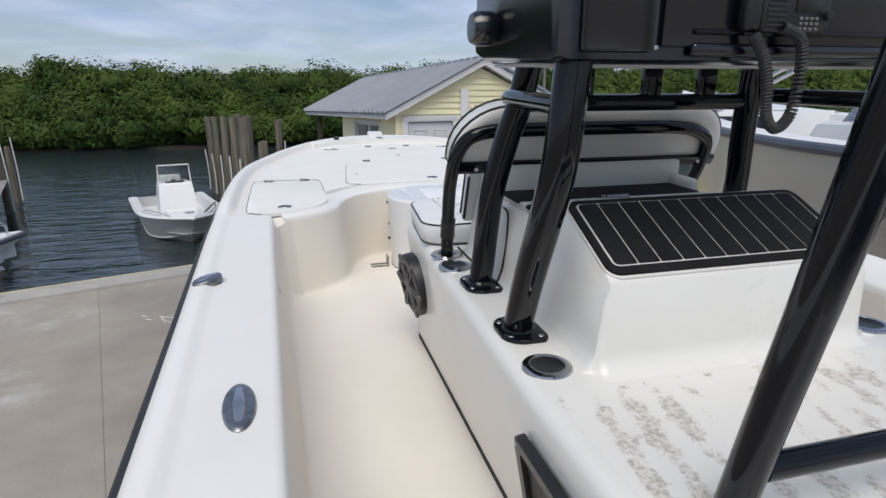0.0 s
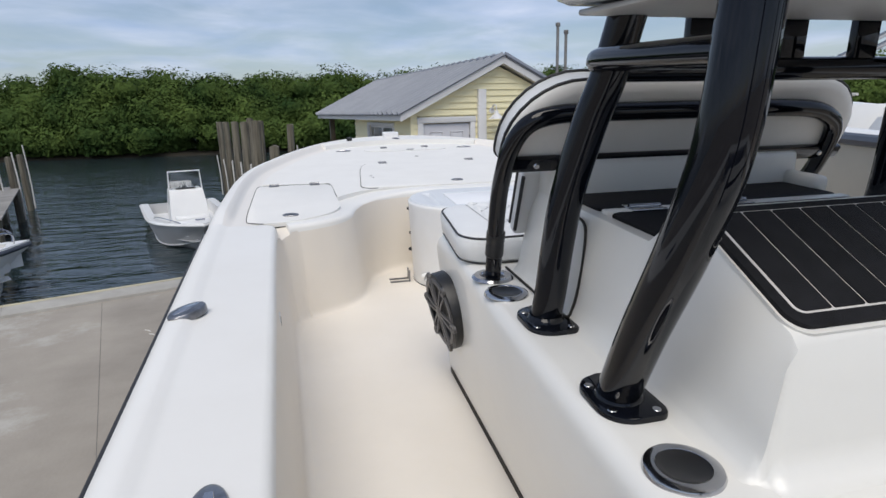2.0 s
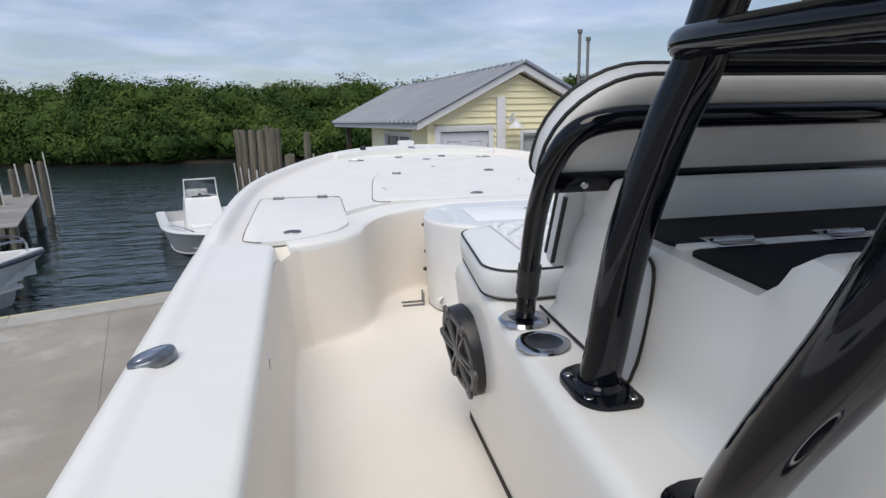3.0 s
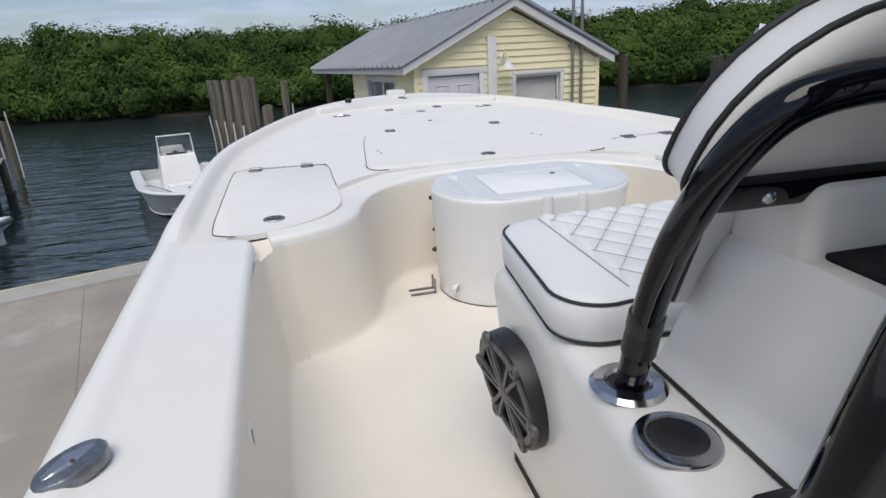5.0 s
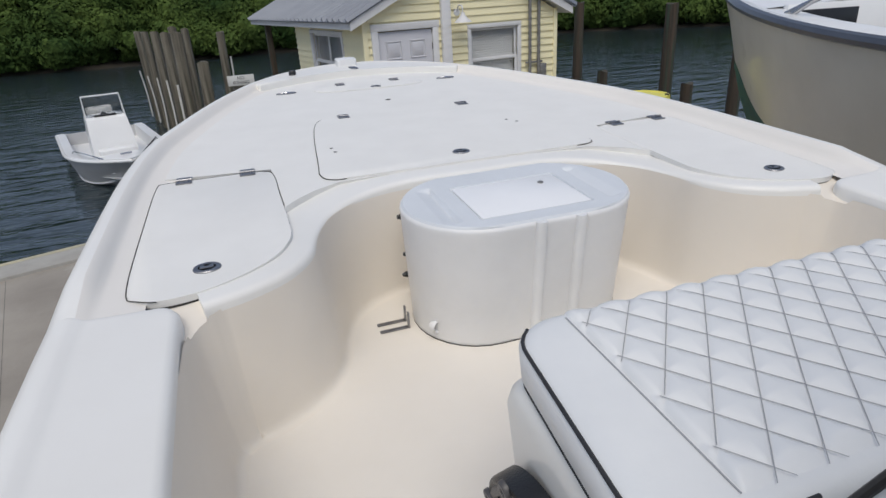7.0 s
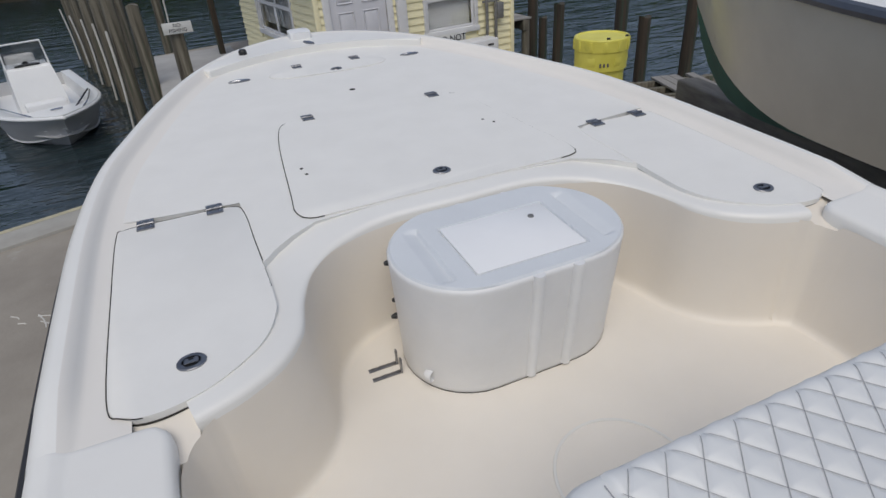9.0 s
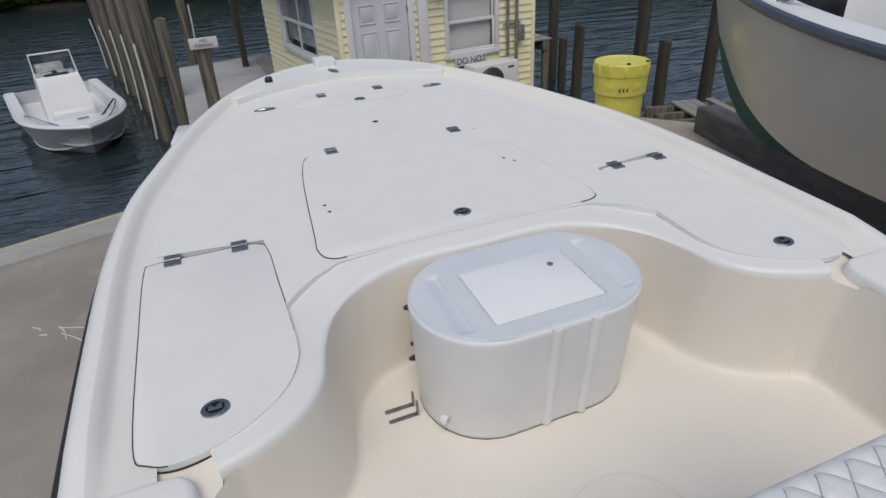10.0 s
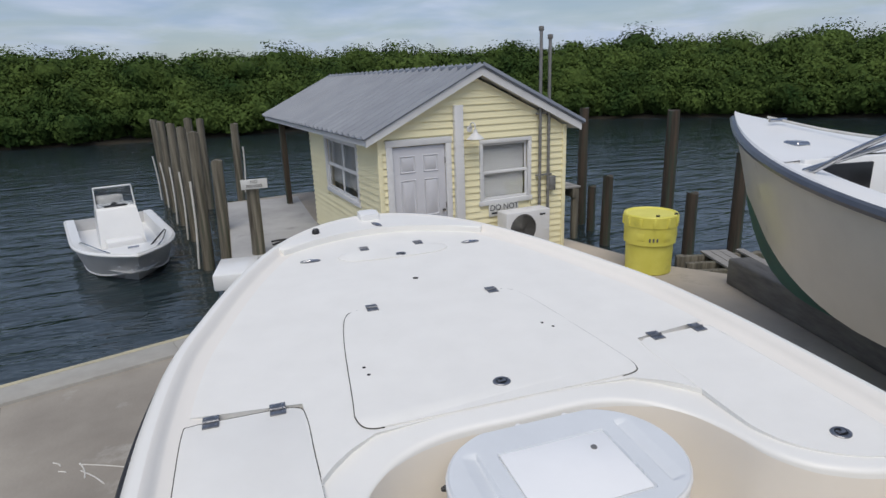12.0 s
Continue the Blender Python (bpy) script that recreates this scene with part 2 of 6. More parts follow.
def residue_mat():
    """Ivory gelcoat with rows of grey glue left by a foam pad: ridged stripes broken up by coarse and fine noise."""
    m = surf("glue_stained_gelcoat", (0.765, 0.75, 0.705), (0.725, 0.71, 0.665), 1.8, 0.4, bump=0.05, bscale=22)
    nt = m.node_tree
    n, l = nt.nodes.new, nt.links.new
    b = nt.nodes["Principled BSDF"]
    old = b.inputs["Base Color"].links[0].from_socket
    co, mp = n("ShaderNodeTexCoord"), n("ShaderNodeMapping")
    mp.inputs["Rotation"].default_value = (0, 0, radians(8))
    l(co.outputs["Object"], mp.inputs[0])
    wv = n("ShaderNodeTexWave")
    wv.wave_type, wv.bands_direction = "BANDS", "X"
    wv.inputs["Scale"].default_value, wv.inputs["Distortion"].default_value, wv.inputs["Detail Scale"].default_value = 4.8, 0.5, 4.0
    l(mp.outputs[0], wv.inputs["Vector"])
    st = n("ShaderNodeMapping"); st.inputs["Scale"].default_value = (1.0, 0.62, 1.0)
    l(mp.outputs[0], st.inputs[0])
    big, fine = n("ShaderNodeTexNoise"), n("ShaderNodeTexNoise")
    big.inputs["Scale"].default_value, big.inputs["Detail"].default_value, big.inputs["Roughness"].default_value = 6.0, 12, 0.78
    fine.inputs["Scale"].default_value, fine.inputs["Detail"].default_value = 110, 6
    l(st.outputs[0], big.inputs["Vector"]); l(mp.outputs[0], fine.inputs["Vector"])
    mul = n("ShaderNodeMath"); mul.operation = "MULTIPLY_ADD"; mul.inputs[1].default_value = 0.075
    l(wv.outputs["Fac"], mul.inputs[0]); l(big.outputs["Fac"], mul.inputs[2])
    rp = n("ShaderNodeValToRGB")
    rp.color_ramp.elements[0].position, rp.color_ramp.elements[1].position = 0.565, 0.60
    l(mul.outputs[0], rp.inputs[0])
    gr = n("ShaderNodeValToRGB")
    gr.color_ramp.elements[0].position, gr.color_ramp.elements[0].color = 0.36, (0.34, 0.32, 0.28, 1)
    gr.color_ramp.elements[1].position, gr.color_ramp.elements[1].color = 0.58, (0.66, 0.62, 0.55, 1)
    l(fine.outputs["Fac"], gr.inputs[0])
    fac = n("ShaderNodeMath"); fac.operation = "MULTIPLY"; fac.inputs[1].default_value = 0.8
    l(rp.outputs[0], fac.inputs[0])
    mx = n("ShaderNodeMix"); mx.data_type = "RGBA"
    l(fac.outputs[0], mx.inputs["Factor"]); l(old, mx.inputs["A"]); l(gr.outputs[0], mx.inputs["B"])
    l(mx.outputs["Result"], b.inputs["Base Color"])
    return m


RESIDUE = residue_mat()


def water_mat():
    m = bpy.data.materials.new("canal_water")
    m.use_nodes = True
    nt = m.node_tree
    n, l = nt.nodes.new, nt.links.new
    b = nt.nodes["Principled BSDF"]
    b.inputs["Base Color"].default_value = (0.020, 0.032, 0.036, 1)
    b.inputs["Roughness"].default_value = 0.07
    b.inputs["IOR"].default_value = 1.45
    co, mp = n("ShaderNodeTexCoord"), n("ShaderNodeMapping")
    mp.inputs["Scale"].default_value = (0.55, 1.9, 1)
    mp.inputs["Rotation"].default_value = (0, 0, radians(-8))
    l(co.outputs["Object"], mp.inputs[0])
    a, c, d = n("ShaderNodeTexNoise"), n("ShaderNodeTexNoise"), n("ShaderNodeMath")
    a.inputs["Scale"].default_value, a.inputs["Detail"].default_value, a.inputs["Distortion"].default_value = 0.9, 3, 0.6
    c.inputs["Scale"].default_value, c.inputs["Detail"].default_value = 4.0, 3
    l(mp.outputs[0], a.inputs["Vector"]); l(mp.outputs[0], c.inputs["Vector"])
    d.operation = "MULTIPLY_ADD"; d.inputs[1].default_value = 0.14
    l(c.outputs["Fac"], d.inputs[0]); l(a.outputs["Fac"], d.inputs[2])
    bp = n("ShaderNodeBump")
    bp.inputs["Strength"].default_value, bp.inputs["Distance"].default_value = 1.0, 0.115
    l(d.outputs[0], bp.inputs["Height"]); l(bp.outputs[0], b.inputs["Normal"])
    return m


WATER = water_mat()


# ---- building helpers ----
def thing(name, m=None, label="", category="", group="", kind=""):
    ob = new(name)
    ob.empty_display_size = 0.1
    if m is not None:
        ob.matrix_world = m
    return tagged(ob, label, category, group, kind)


def part(name, bm, material, parent, label="", sharp=35, kind=""):
    me = bpy.data.meshes.new(name)
    bmesh.ops.recalc_face_normals(bm, faces=bm.faces)
    bm.to_mesh(me)
    bm.free()
    me.materials.append(material)
    me.shade_smooth()
    me.set_sharp_from_angle(angle=radians(sharp))
    ob = new(name, me)
    if parent is not None:
        ob.parent = parent
    return tagged(ob, label, "", "", kind)


def again(name, source, parent, m):
    """Another piece on the mesh of an earlier one."""
    ob = new(name, source.data)
    ob.parent = parent
    ob.matrix_basis = m
    return ob


def alone(name, bm, material, m, label, category, group="", kind="", sharp=35):
    ob = part(name, bm, material, None, "", sharp)
    if m is not None:
        ob.matrix_world = m
    return tagged(ob, label, category, group, kind)


def cat(pts, per=6, closed=False):
    """A smooth line through points."""
    p = [Vector(q) for q in pts]
    n, out = len(p), []
    for i in range(n if closed else n - 1):
        a, b, c, d = (p[(i + k) % n] if closed else p[min(max(i + k, 0), n - 1)] for k in (-1, 0, 1, 2))
        for j in range(per):
            t = j / per
            out.append(0.5 * (2 * b + (c - a) * t + (2 * a - 5 * b + 4 * c - d) * t * t + (3 * b - a - 3 * c + d) * t ** 3))
    if not closed:
        out.append(p[-1])
    return out


def loft(bm, rings, closed=False, caps=False):
    vs = [[bm.verts.new(p) for p in r] for r in rings]
    for a, b in zip(vs, vs[1:]):
        n = len(a)
        for i in range(n if closed else n - 1):
            j = (i + 1) % n
            q = [a[i], a[j], b[j], b[i]]
            if len({tuple(v.co) for v in q}) > 2:
                bm.faces.new(q)
    if caps:
        for r in (vs[0], vs[-1]):
            bm.faces.new(r)
    return vs


def box(bm, c, s, bevel=0.0, m=None, seg=2):
    r = bmesh.ops.create_cube(bm, size=1)
    vs = r["verts"]
    bmesh.ops.scale(bm, vec=s, verts=vs)
    if bevel:
        es = list({e for v in vs for e in v.link_edges})
        g = bmesh.ops.bevel(bm, geom=es, offset=bevel, segments=seg, profile=0.5, affect="EDGES")
        vs = list({v for f in g["faces"] for v in f.verts} | {v for v in vs if v.is_valid})
    bmesh.ops.translate(bm, vec=c, verts=vs)
    if m is not None:
        bmesh.ops.transform(bm, matrix=m, verts=vs)
    return bm


def band(a, b):
    """A closed band between two rings."""
    bm = bmesh.new()
    loft(bm, [a, b], True)
    return bm


def boxed(c, s, bevel=0.0, m=None, seg=2):
    return box(bmesh.new(), c, s, bevel, m, seg)


def prism(poly, z0, z1, bevel=0.0, seg=2, bm=None):
    """An upright slab on a polygon of (x, y), its upper edge rounded."""
    bm = bm or bmesh.new()
    lo, hi = [bm.verts.new((x, y, z0)) for x, y in poly], [bm.verts.new((x, y, z1)) for x, y in poly]
    n = len(poly)
    for i in range(n):
        bm.faces.new((lo[i], lo[(i + 1) % n], hi[(i + 1) % n], hi[i]))
    top = bm.faces.new(hi)
    bm.faces.new(lo[::-1])
    if bevel:
        bmesh.ops.bevel(bm, geom=list(top.edges), offset=bevel, segments=seg, profile=0.5, affect="EDGES")
    return bm


def lathe(profile, seg=28, bm=None, m=None):
    bm = bm or bmesh.new()
    rings = [[(r * math.cos(2 * math.pi * k / seg), r * math.sin(2 * math.pi * k / seg), z) for k in range(seg)] for r, z in profile]
    if m is not None:
        rings = [[m @ Vector(p) for p in r] for r in rings]
    loft(bm, rings, True)
    bmesh.ops.remove_doubles(bm, verts=bm.verts, dist=1e-6)
    return bm


def tube(pts, r, seg=14, bm=None, per=8, smooth=True, caps=True):
    """A round tube along a line; r may be one radius or one for each end."""
    bm = bm or bmesh.new()
    line = cat(pts, per) if smooth and len(pts) > 2 else [Vector(p) for p in pts]
    r0, r1 = r if isinstance(r, tuple) else (r, r)
    up = Vector((0, 0, 1)) if abs((line[1] - line[0]).normalized().z) < 0.9 else Vector((1, 0, 0))
    rings, n = [], len(line)
    for i, p in enumerate(line):
        d = (line[min(i + 1, n - 1)] - line[max(i - 1, 0)]).normalized()
        u = (up - d * up.dot(d)).normalized()
        v = d.cross(u)
        up = u
        k = r0 + (r1 - r0) * i / (n - 1)
        rings.append([p + k * (math.cos(2 * math.pi * j / seg) * u + math.sin(2 * math.pi * j / seg) * v) for j in range(seg)])
    loft(bm, rings, True, caps)
    return bm


def rounded(x0, y0, x1, y1, r, seg=6):
    """A rectangle with round corners, as (x, y) points."""
    rs = r if isinstance(r, (tuple, list)) else (r,) * 4
    out = []
    for (cx, cy, a), q in zip(((x1, y1, 0), (x0, y1, 90), (x0, y0, 180), (x1, y0, 270)), rs):
        sx, sy = (1 if cx == x1 else -1), (1 if cy == y1 else -1)
        for k in range(seg + 1):
            t = radians(a + 90 * k / seg)
            out.append((cx - sx * q + q * math.cos(t), cy - sy * q + q * math.sin(t)))
    return out


def letters(text, size, material, parent, m, name="lettering"):
    cu = bpy.data.curves.new(name, "FONT")
    cu.body, cu.size, cu.extrude, cu.align_x = text, size, 0.002, "CENTER"
    cu.materials.append(material)
    ob = new(name, cu)
    ob.parent = parent
    ob.matrix_basis = m
    return ob


# ---- ground, water, far bank ----
GZ, WZ = -1.40, -2.28
YARD = [(-90, -22), (-20, -0.6), (-4.4, 4.42), (-1.8, 5.22), (-1.05, 5.45), (-1.05, 14.2), (1.0, 14.6), (4.2, 14.3), (4.75, 7.4), (5.35, 5.05), (6.0, 4.15),
        (9.0, 2.6), (20, -3), (90, -22), (90, -90), (-90, -90)]
ground = alone("ground", prism(YARD, -4.0, GZ), CONCRETE, None, "worn stained concrete boat yard slab beside the canal", "ground", "", "structure")
ws = bmesh.new()
bmesh.ops.create_grid(ws, x_segments=2, y_segments=2, size=2500)
pavement = alone("pavement", prism([(2.6, 6.2), (4.72, 7.2), (5.33, 5.03), (5.98, 4.12), (9.0, 2.57), (9.0, -8), (2.6, -8)][::-1], GZ - 0.05, GZ + 0.005), TAN, None, "tan concrete apron beside the boat house", "pavement", "", "structure")
alone("pavement", prism([(-1.04, 6.2), (1.17, 6.2), (0.75, 10.8), (0.75, 14.1), (-1.04, 14.1)], GZ - 0.05, GZ + 0.006), GREYSLAB, None, "pale grey concrete slab beside the boat house", "pavement", "", "structure")
water = alone("water", ws, WATER, pose(0, 0, WZ), "dark rippled canal water", "water", "", "structure")


def bank_line(s):
    """The far shore: x, y at a stretch s of 0 to 1."""
    p = cat([(-80, 68, 0), (-45, 58, 0), (-22, 50, 0), (-8, 47.5, 0), (6, 49, 0), (20, 46, 0), (33, 40, 0), (43, 29, 0), (52, 12, 0), (62, -12, 0)], 10)
    f = s * (len(p) - 1)
    i = min(int(f), len(p) - 2)
    return p[i].lerp(p[i + 1], f - i)


def far_bank():
    rings = []
    for k in range(91):
        p = bank_line(k / 90)
        d = Vector((p.x, p.y, 0)).normalized()
        rings.append([p + d * a + Vector((0, 0, WZ + z + 0.12 * noise.noise(p * 0.4 + Vector((a, 0, 0)))))
                      for a, z in ((-0.8, -0.4), (0.2, 0.15), (2.0, 0.5), (12, 0.9), (60, 1.2), (500, 1.5))])
    bm = bmesh.new()
    loft(bm, rings)
    return alone("far_bank_ground", bm, EARTH, None, "dark muddy mangrove bank across the canal", "bank", "", "structure")


far_bank()


def mangroves():
    """The far woods: billowing crowns of many small leaves over short prop-rooted stems."""
    rng = np.random.default_rng(5)
    cen, rad = [], []
    for s in np.arange(0.10, 0.95, 0.0050):
        p = bank_line(s)
        d = Vector((p.x, p.y, 0)).normalized()
        big = 0.45 + 0.55 * noise.noise(Vector((s * 46, 3.1, 0))) + 0.35 * noise.noise(Vector((s * 130, 9.1, 0)))
        for row, (back, h) in enumerate(((0.9, 1.4), (2.2, 3.0), (4.2, 4.5), (7.0, 5.7))):
            for _ in range(2 if row < 3 else 1):
                q = p + d * (back + rng.uniform(-0.8, 0.8))
                r = rng.uniform(0.65, 1.75) * (1.0 + 0.12 * row)
                z = WZ + h * (0.78 + 0.42 * big) + rng.uniform(-0.6, 0.6) - (0.35 if row == 3 else 0)
                r *= 1.12
                cen.append((q.x + rng.uniform(-0.7, 0.7), q.y + rng.uniform(-0.7, 0.7), z)); rad.append((r, r, r * rng.uniform(0.62, 0.95)))
    cen, rad = np.array(cen), np.array(rad)
    per = 640
    n = len(cen) * per
    v = rng.normal(size=(n, 3)); v /= np.linalg.norm(v, axis=1)[:, None]
    k = rng.uniform(0.70, 1.0, (n, 1)) * (1 + 0.15 * np.sin(v[:, :1] * 7 + v[:, 2:] * 5))
    c = np.repeat(cen, per, 0) + v * k * np.repeat(rad, per, 0)
    c[:, 2] = np.where(c[:, 2] < WZ + 0.3, WZ + 0.3 + rng.uniform(0, 0.5, n), c[:, 2])
    nrm = v * 1.3 + rng.normal(size=(n, 3)) * 0.26
    nrm[:, 2] += 0.15
    nrm /= np.linalg.norm(nrm, axis=1)[:, None]
    a = np.cross(nrm, rng.normal(size=(n, 3))); a /= np.linalg.norm(a, axis=1)[:, None]
    b = np.cross(nrm, a)
    s = rng.uniform(0.06, 0.14, (n, 1))
    quad = np.stack([c - a * s * 1.5, c + b * s * 0.8 + nrm * s * 0.2, c + a * s * 1.5, c - b * s * 0.8 + nrm * s * 0.2], 1).reshape(-1, 3)
    # inner leaf mass of each crown, behind the single leaves
    ball = bmesh.new()
    bmesh.ops.create_icosphere(ball, subdivisions=2, radius=1)
    bv = np.array([x.co[:] for x in ball.verts])
    bf = np.array([[x.index for x in f.verts] for f in ball.faces])
    lump = 0.54 * (1 + 0.10 * np.sin(bv[:, :1] * 7 + bv[:, 2:] * 5) + 0.08 * np.sin(bv[:, 1:2] * 9 + bv[:, :1] * 4))
    core = (cen[:, None, :] + (bv * lump)[None] * rad[:, None, :]).reshape(-1, 3)
    core[:, 2] = np.maximum(core[:, 2], WZ + 0.2)
    cf = (bf[None] + (np.arange(len(cen)) * len(bv))[:, None, None]).reshape(-1, 3) + n * 4
    me = bpy.data.meshes.new("mangrove_leaves")
    me.from_pydata(np.vstack([quad, core]).tolist(), [], np.arange(n * 4).reshape(-1, 4).tolist() + cf.tolist())
    me.materials.append(LEAF)
    ob = tagged(new("mangrove_woods", me), "dense green mangrove thicket on the far bank", "mangroves", "", "stuff")
    bm = bmesh.new()
    for s in np.arange(0.12, 0.93, 0.006):
        p = bank_line(s)
        d = Vector((p.x, p.y, 0)).normalized()
        for _ in range(2):
            q = p + d * rng.uniform(2.5, 6) + Vector((rng.uniform(-1, 1), 0, 0))
            top = q + Vector((rng.uniform(-0.8, 0.8), rng.uniform(-0.5, 0.5), WZ + rng.uniform(2.0, 4.0)))
            q.z = WZ - 0.1
            tube([q, q.lerp(top, 0.5) + Vector((rng.uniform(-0.4, 0.4), 0, 0)), top], (0.08, 0.03), 5, bm, 2)
    stems = part("stems", bm, BARK, ob, "grey mangrove stems and limbs", kind="stuff")
    return ob


mangroves()

# ---- the boat that is walked through (its own axes: x to starboard, y to the bow, z from the sole) ----
BOAT = Matrix.Rotation(0.056, 4, "X") @ Matrix.Translation((-0.025, 0, 0)) @ Matrix.Rotation(radians(-1.72), 4, "Z")
D = 0.4225
HALF = [(1.21, -5.2), (1.235, -3.6), (1.265, -2.2), (1.29, -1.1), (1.290, -0.4), (1.275, 0.05), (1.225, 0.47), (1.125, 0.83), (1.03, 1.13), (0.915, 1.43), (0.76, 1.75),
        (0.58, 2.0), (0.40, 2.16), (0.20, 2.265)]


def outline():
    """The sheer line from port aft round the bow to starboard aft, with inward normals."""
    h = [(x, y, 0) for x, y in HALF]
    pts = [(-x, y, 0) for x, y, _ in h] + [(0, 2.30, 0)] + [(x, y, 0) for x, y, _ in h[::-1]]
    line = cat(pts, 8)
    out = []
    for i, p in enumerate(line):
        t = (line[min(i + 1, len(line) - 1)] - line[max(i - 1, 0)]).normalized()
        out.append((p, Vector((t.y, -t.x, 0))))
    return out


def clipped(line, y, above=True, side=0):
    """The stretch of the line on one side of y, cut exactly there."""
    res = []
    for (p, n), (q, m) in zip(line, line[1:] + line[-1:]):
        if (p.y >= y) == above and (side == 0 or p.x * side > 0):
            res.append((p, n))
        if (p.y - y) * (q.y - y) < 0 and (side == 0 or p.x * side > 0):
            k = (y - p.y) / (q.y - p.y)
            res.append((p.lerp(q, k), n.lerp(m, k)))
    return res


bay_boat = thing("bay_boat", BOAT, "white fibreglass bay boat with cream liner standing in the yard", "boat")


def sweep(line, profile):
    bm = bmesh.new()
    loft(bm, [[p + n * d + Vector((0, 0, z)) for d, z in profile] for p, n in line])
    return bm


full = outline()
STEP_Y = -0.985
bow_part = clipped(full, STEP_Y + 0.02)
port_aft = clipped(full, STEP_Y + 0.025, False, -1)
stbd_aft = clipped(full, STEP_Y + 0.025, False, 1)
# raised coaming round the bow
COAM = [(0.0, D - 0.085), (0.0, D - 0.055), (0.004, D - 0.02), (0.015, D + 0.012), (0.034, D + 0.036), (0.055, D + 0.046), (0.074, D + 0.045), (0.084, D + 0.040),
        (0.096, D + 0.023), (0.105, D + 0.009), (0.116, D + 0.0025), (0.150, D + 0.0005), (0.21, D - 0.008)]


def coaming(profile):
    """The coaming sinks into the flat side caps at its two ends."""
    bm, rings = bmesh.new(), []
    for p, n in bow_part:
        k = min(max((p.y - STEP_Y) / 0.20, 0.0), 1.0)
        k = k * k * (3 - 2 * k)
        flat = lambda d: np.interp(d, [q[0] for q in CAPP[:10]], [q[1] for q in CAPP[:10]]) - 0.0015
        w = lambda d: (1 - k) * min(max((0.165 - d) / 0.03, 0.0), 1.0)
        rings.append([p + n * d + Vector((0, 0, z + (float(flat(d)) - z) * w(d) if d > 0.01 else z)) for d, z in profile])
    loft(bm, rings)
    return bm


CAPP = [(0.0, D - 0.085), (0.0, D - 0.055), (0.004, D - 0.02), (0.016, D + 0.004), (0.036, D + 0.016), (0.056, D + 0.020), (0.070, D + 0.019), (0.086, D + 0.011), (0.10, D + 0.008),
        (0.266, D + 0.004), (0.279, D + 0.001), (0.288, D - 0.010), (0.290, D - 0.05)]
part("coaming", coaming(COAM[:7]), GEL, bay_boat, "white rounded coaming round the bow", 60)
part("coaming_slope", coaming(COAM[6:]), COAMIN, bay_boat, "pale cream inner slope of the coaming", 60)


def cap(line):
    """A flat side cap whose forward end has a rounded inner corner and a rolled-down nose."""
    y_end, rings = STEP_Y + 0.025, []
    line = [(p, n) for p, n in line if p.y < y_end - 0.075]
    front = max(line, key=lambda e: e[0].y)
    if line[0] is front:
        line = line[::-1]
    p0, n0 = front
    for e, drop in ((0.06, 0), (0.045, 0), (0.03, 0), (0.018, 0), (0.010, 0), (0.005, 0.0015), (0.0015, 0.005), (0.0, 0.012), (0.0, 0.055)):
        line.append((Vector((p0.x + (1 if p0.x < 0 else -1) * 0.0, y_end - e, 0)), n0, e, drop))
    for item in line:
        p, n = item[:2]
        e, drop = item[2:] if len(item) == 4 else (1.0, 0.0)
        c = 0.05 - math.sqrt(max(0.05 ** 2 - max(0.05 - e, 0.0) ** 2, 0.0))
        rings.append([p + n * (d - c * min(max((d - 0.10) / 0.16, 0.0), 1.0)) + Vector((0, 0, z - (drop * min(max((d - 0.06) / 0.04, 0.0), 1.0) if z > D - 0.02 else 0.0))) for d, z in CAPP])
    bm = bmesh.new()
    loft(bm, rings)
    return bm


part("gunwale_cap", cap(port_aft), GEL, bay_boat, "flat white gunwale cap", 60)
part("gunwale_cap", cap(stbd_aft), GEL, bay_boat, "flat white gunwale cap", 60)
part("rub_rail", sweep(full, [(0.01, D - 0.052), (-0.024, D - 0.056), (-0.036, D - 0.075), (-0.026, D - 0.105), (0.01, D - 0.112)]), RUBBER, bay_boat, "dark rubber rub rail")


def hull():
    bm = bmesh.new()
    rings = []
    for p, n in full:
        f = max(0.0, (p.y - 0.2) / 2.1)
        side = 1 if p.x >= 0 else -1
        keel_z = -0.55 + 0.55 * f ** 2.2
        chine = Vector((p.x * (0.90 - 0.30 * f), min(p.y, 2.30 - 0.25 * f), -0.26 + 0.30 * f * f))
        rings.append([p + Vector((0, 0, D - 0.09)), p.lerp(chine, 0.55) + Vector((0, 0, (D - 0.09) * 0.45)), chine,
                      Vector((chine.x * 0.5, chine.y * 0.995, (chine.z + keel_z) / 2)), Vector((0, chine.y * 0.99, keel_z))])
    loft(bm, rings)
    y = full[0][0].y
    bm.faces.new([bm.verts.new(q) for q in [(1.22, y, D), (1.10, y, -0.26), (0, y, -0.55), (-1.10, y, -0.26), (-1.22, y, D)]])
    return bm


part("hull", hull(), BOATWHITE, bay_boat, "white fibreglass hull")
part("transom_deck", boxed((0, -4.95, D - 0.02), (2.3, 0.5, 0.06), 0.015), GEL, bay_boat, "white transom deck")

# inner edge of the bow deck: half line from the centre to port aft
RIM = [(0, -0.345), (0.28, -0.345), (0.46, -0.40), (0.575, -0.50), (0.635, -0.63), (0.672, -0.77), (0.74, -0.87), (0.84, -0.935), (0.93, -0.968), (0.985, -0.985)]
rim_right = cat([(x, y, 0) for x, y in RIM], 6)
rim = [Vector((-p.x, p.y, 0)) for p in rim_right[::-1]][:-1] + rim_right


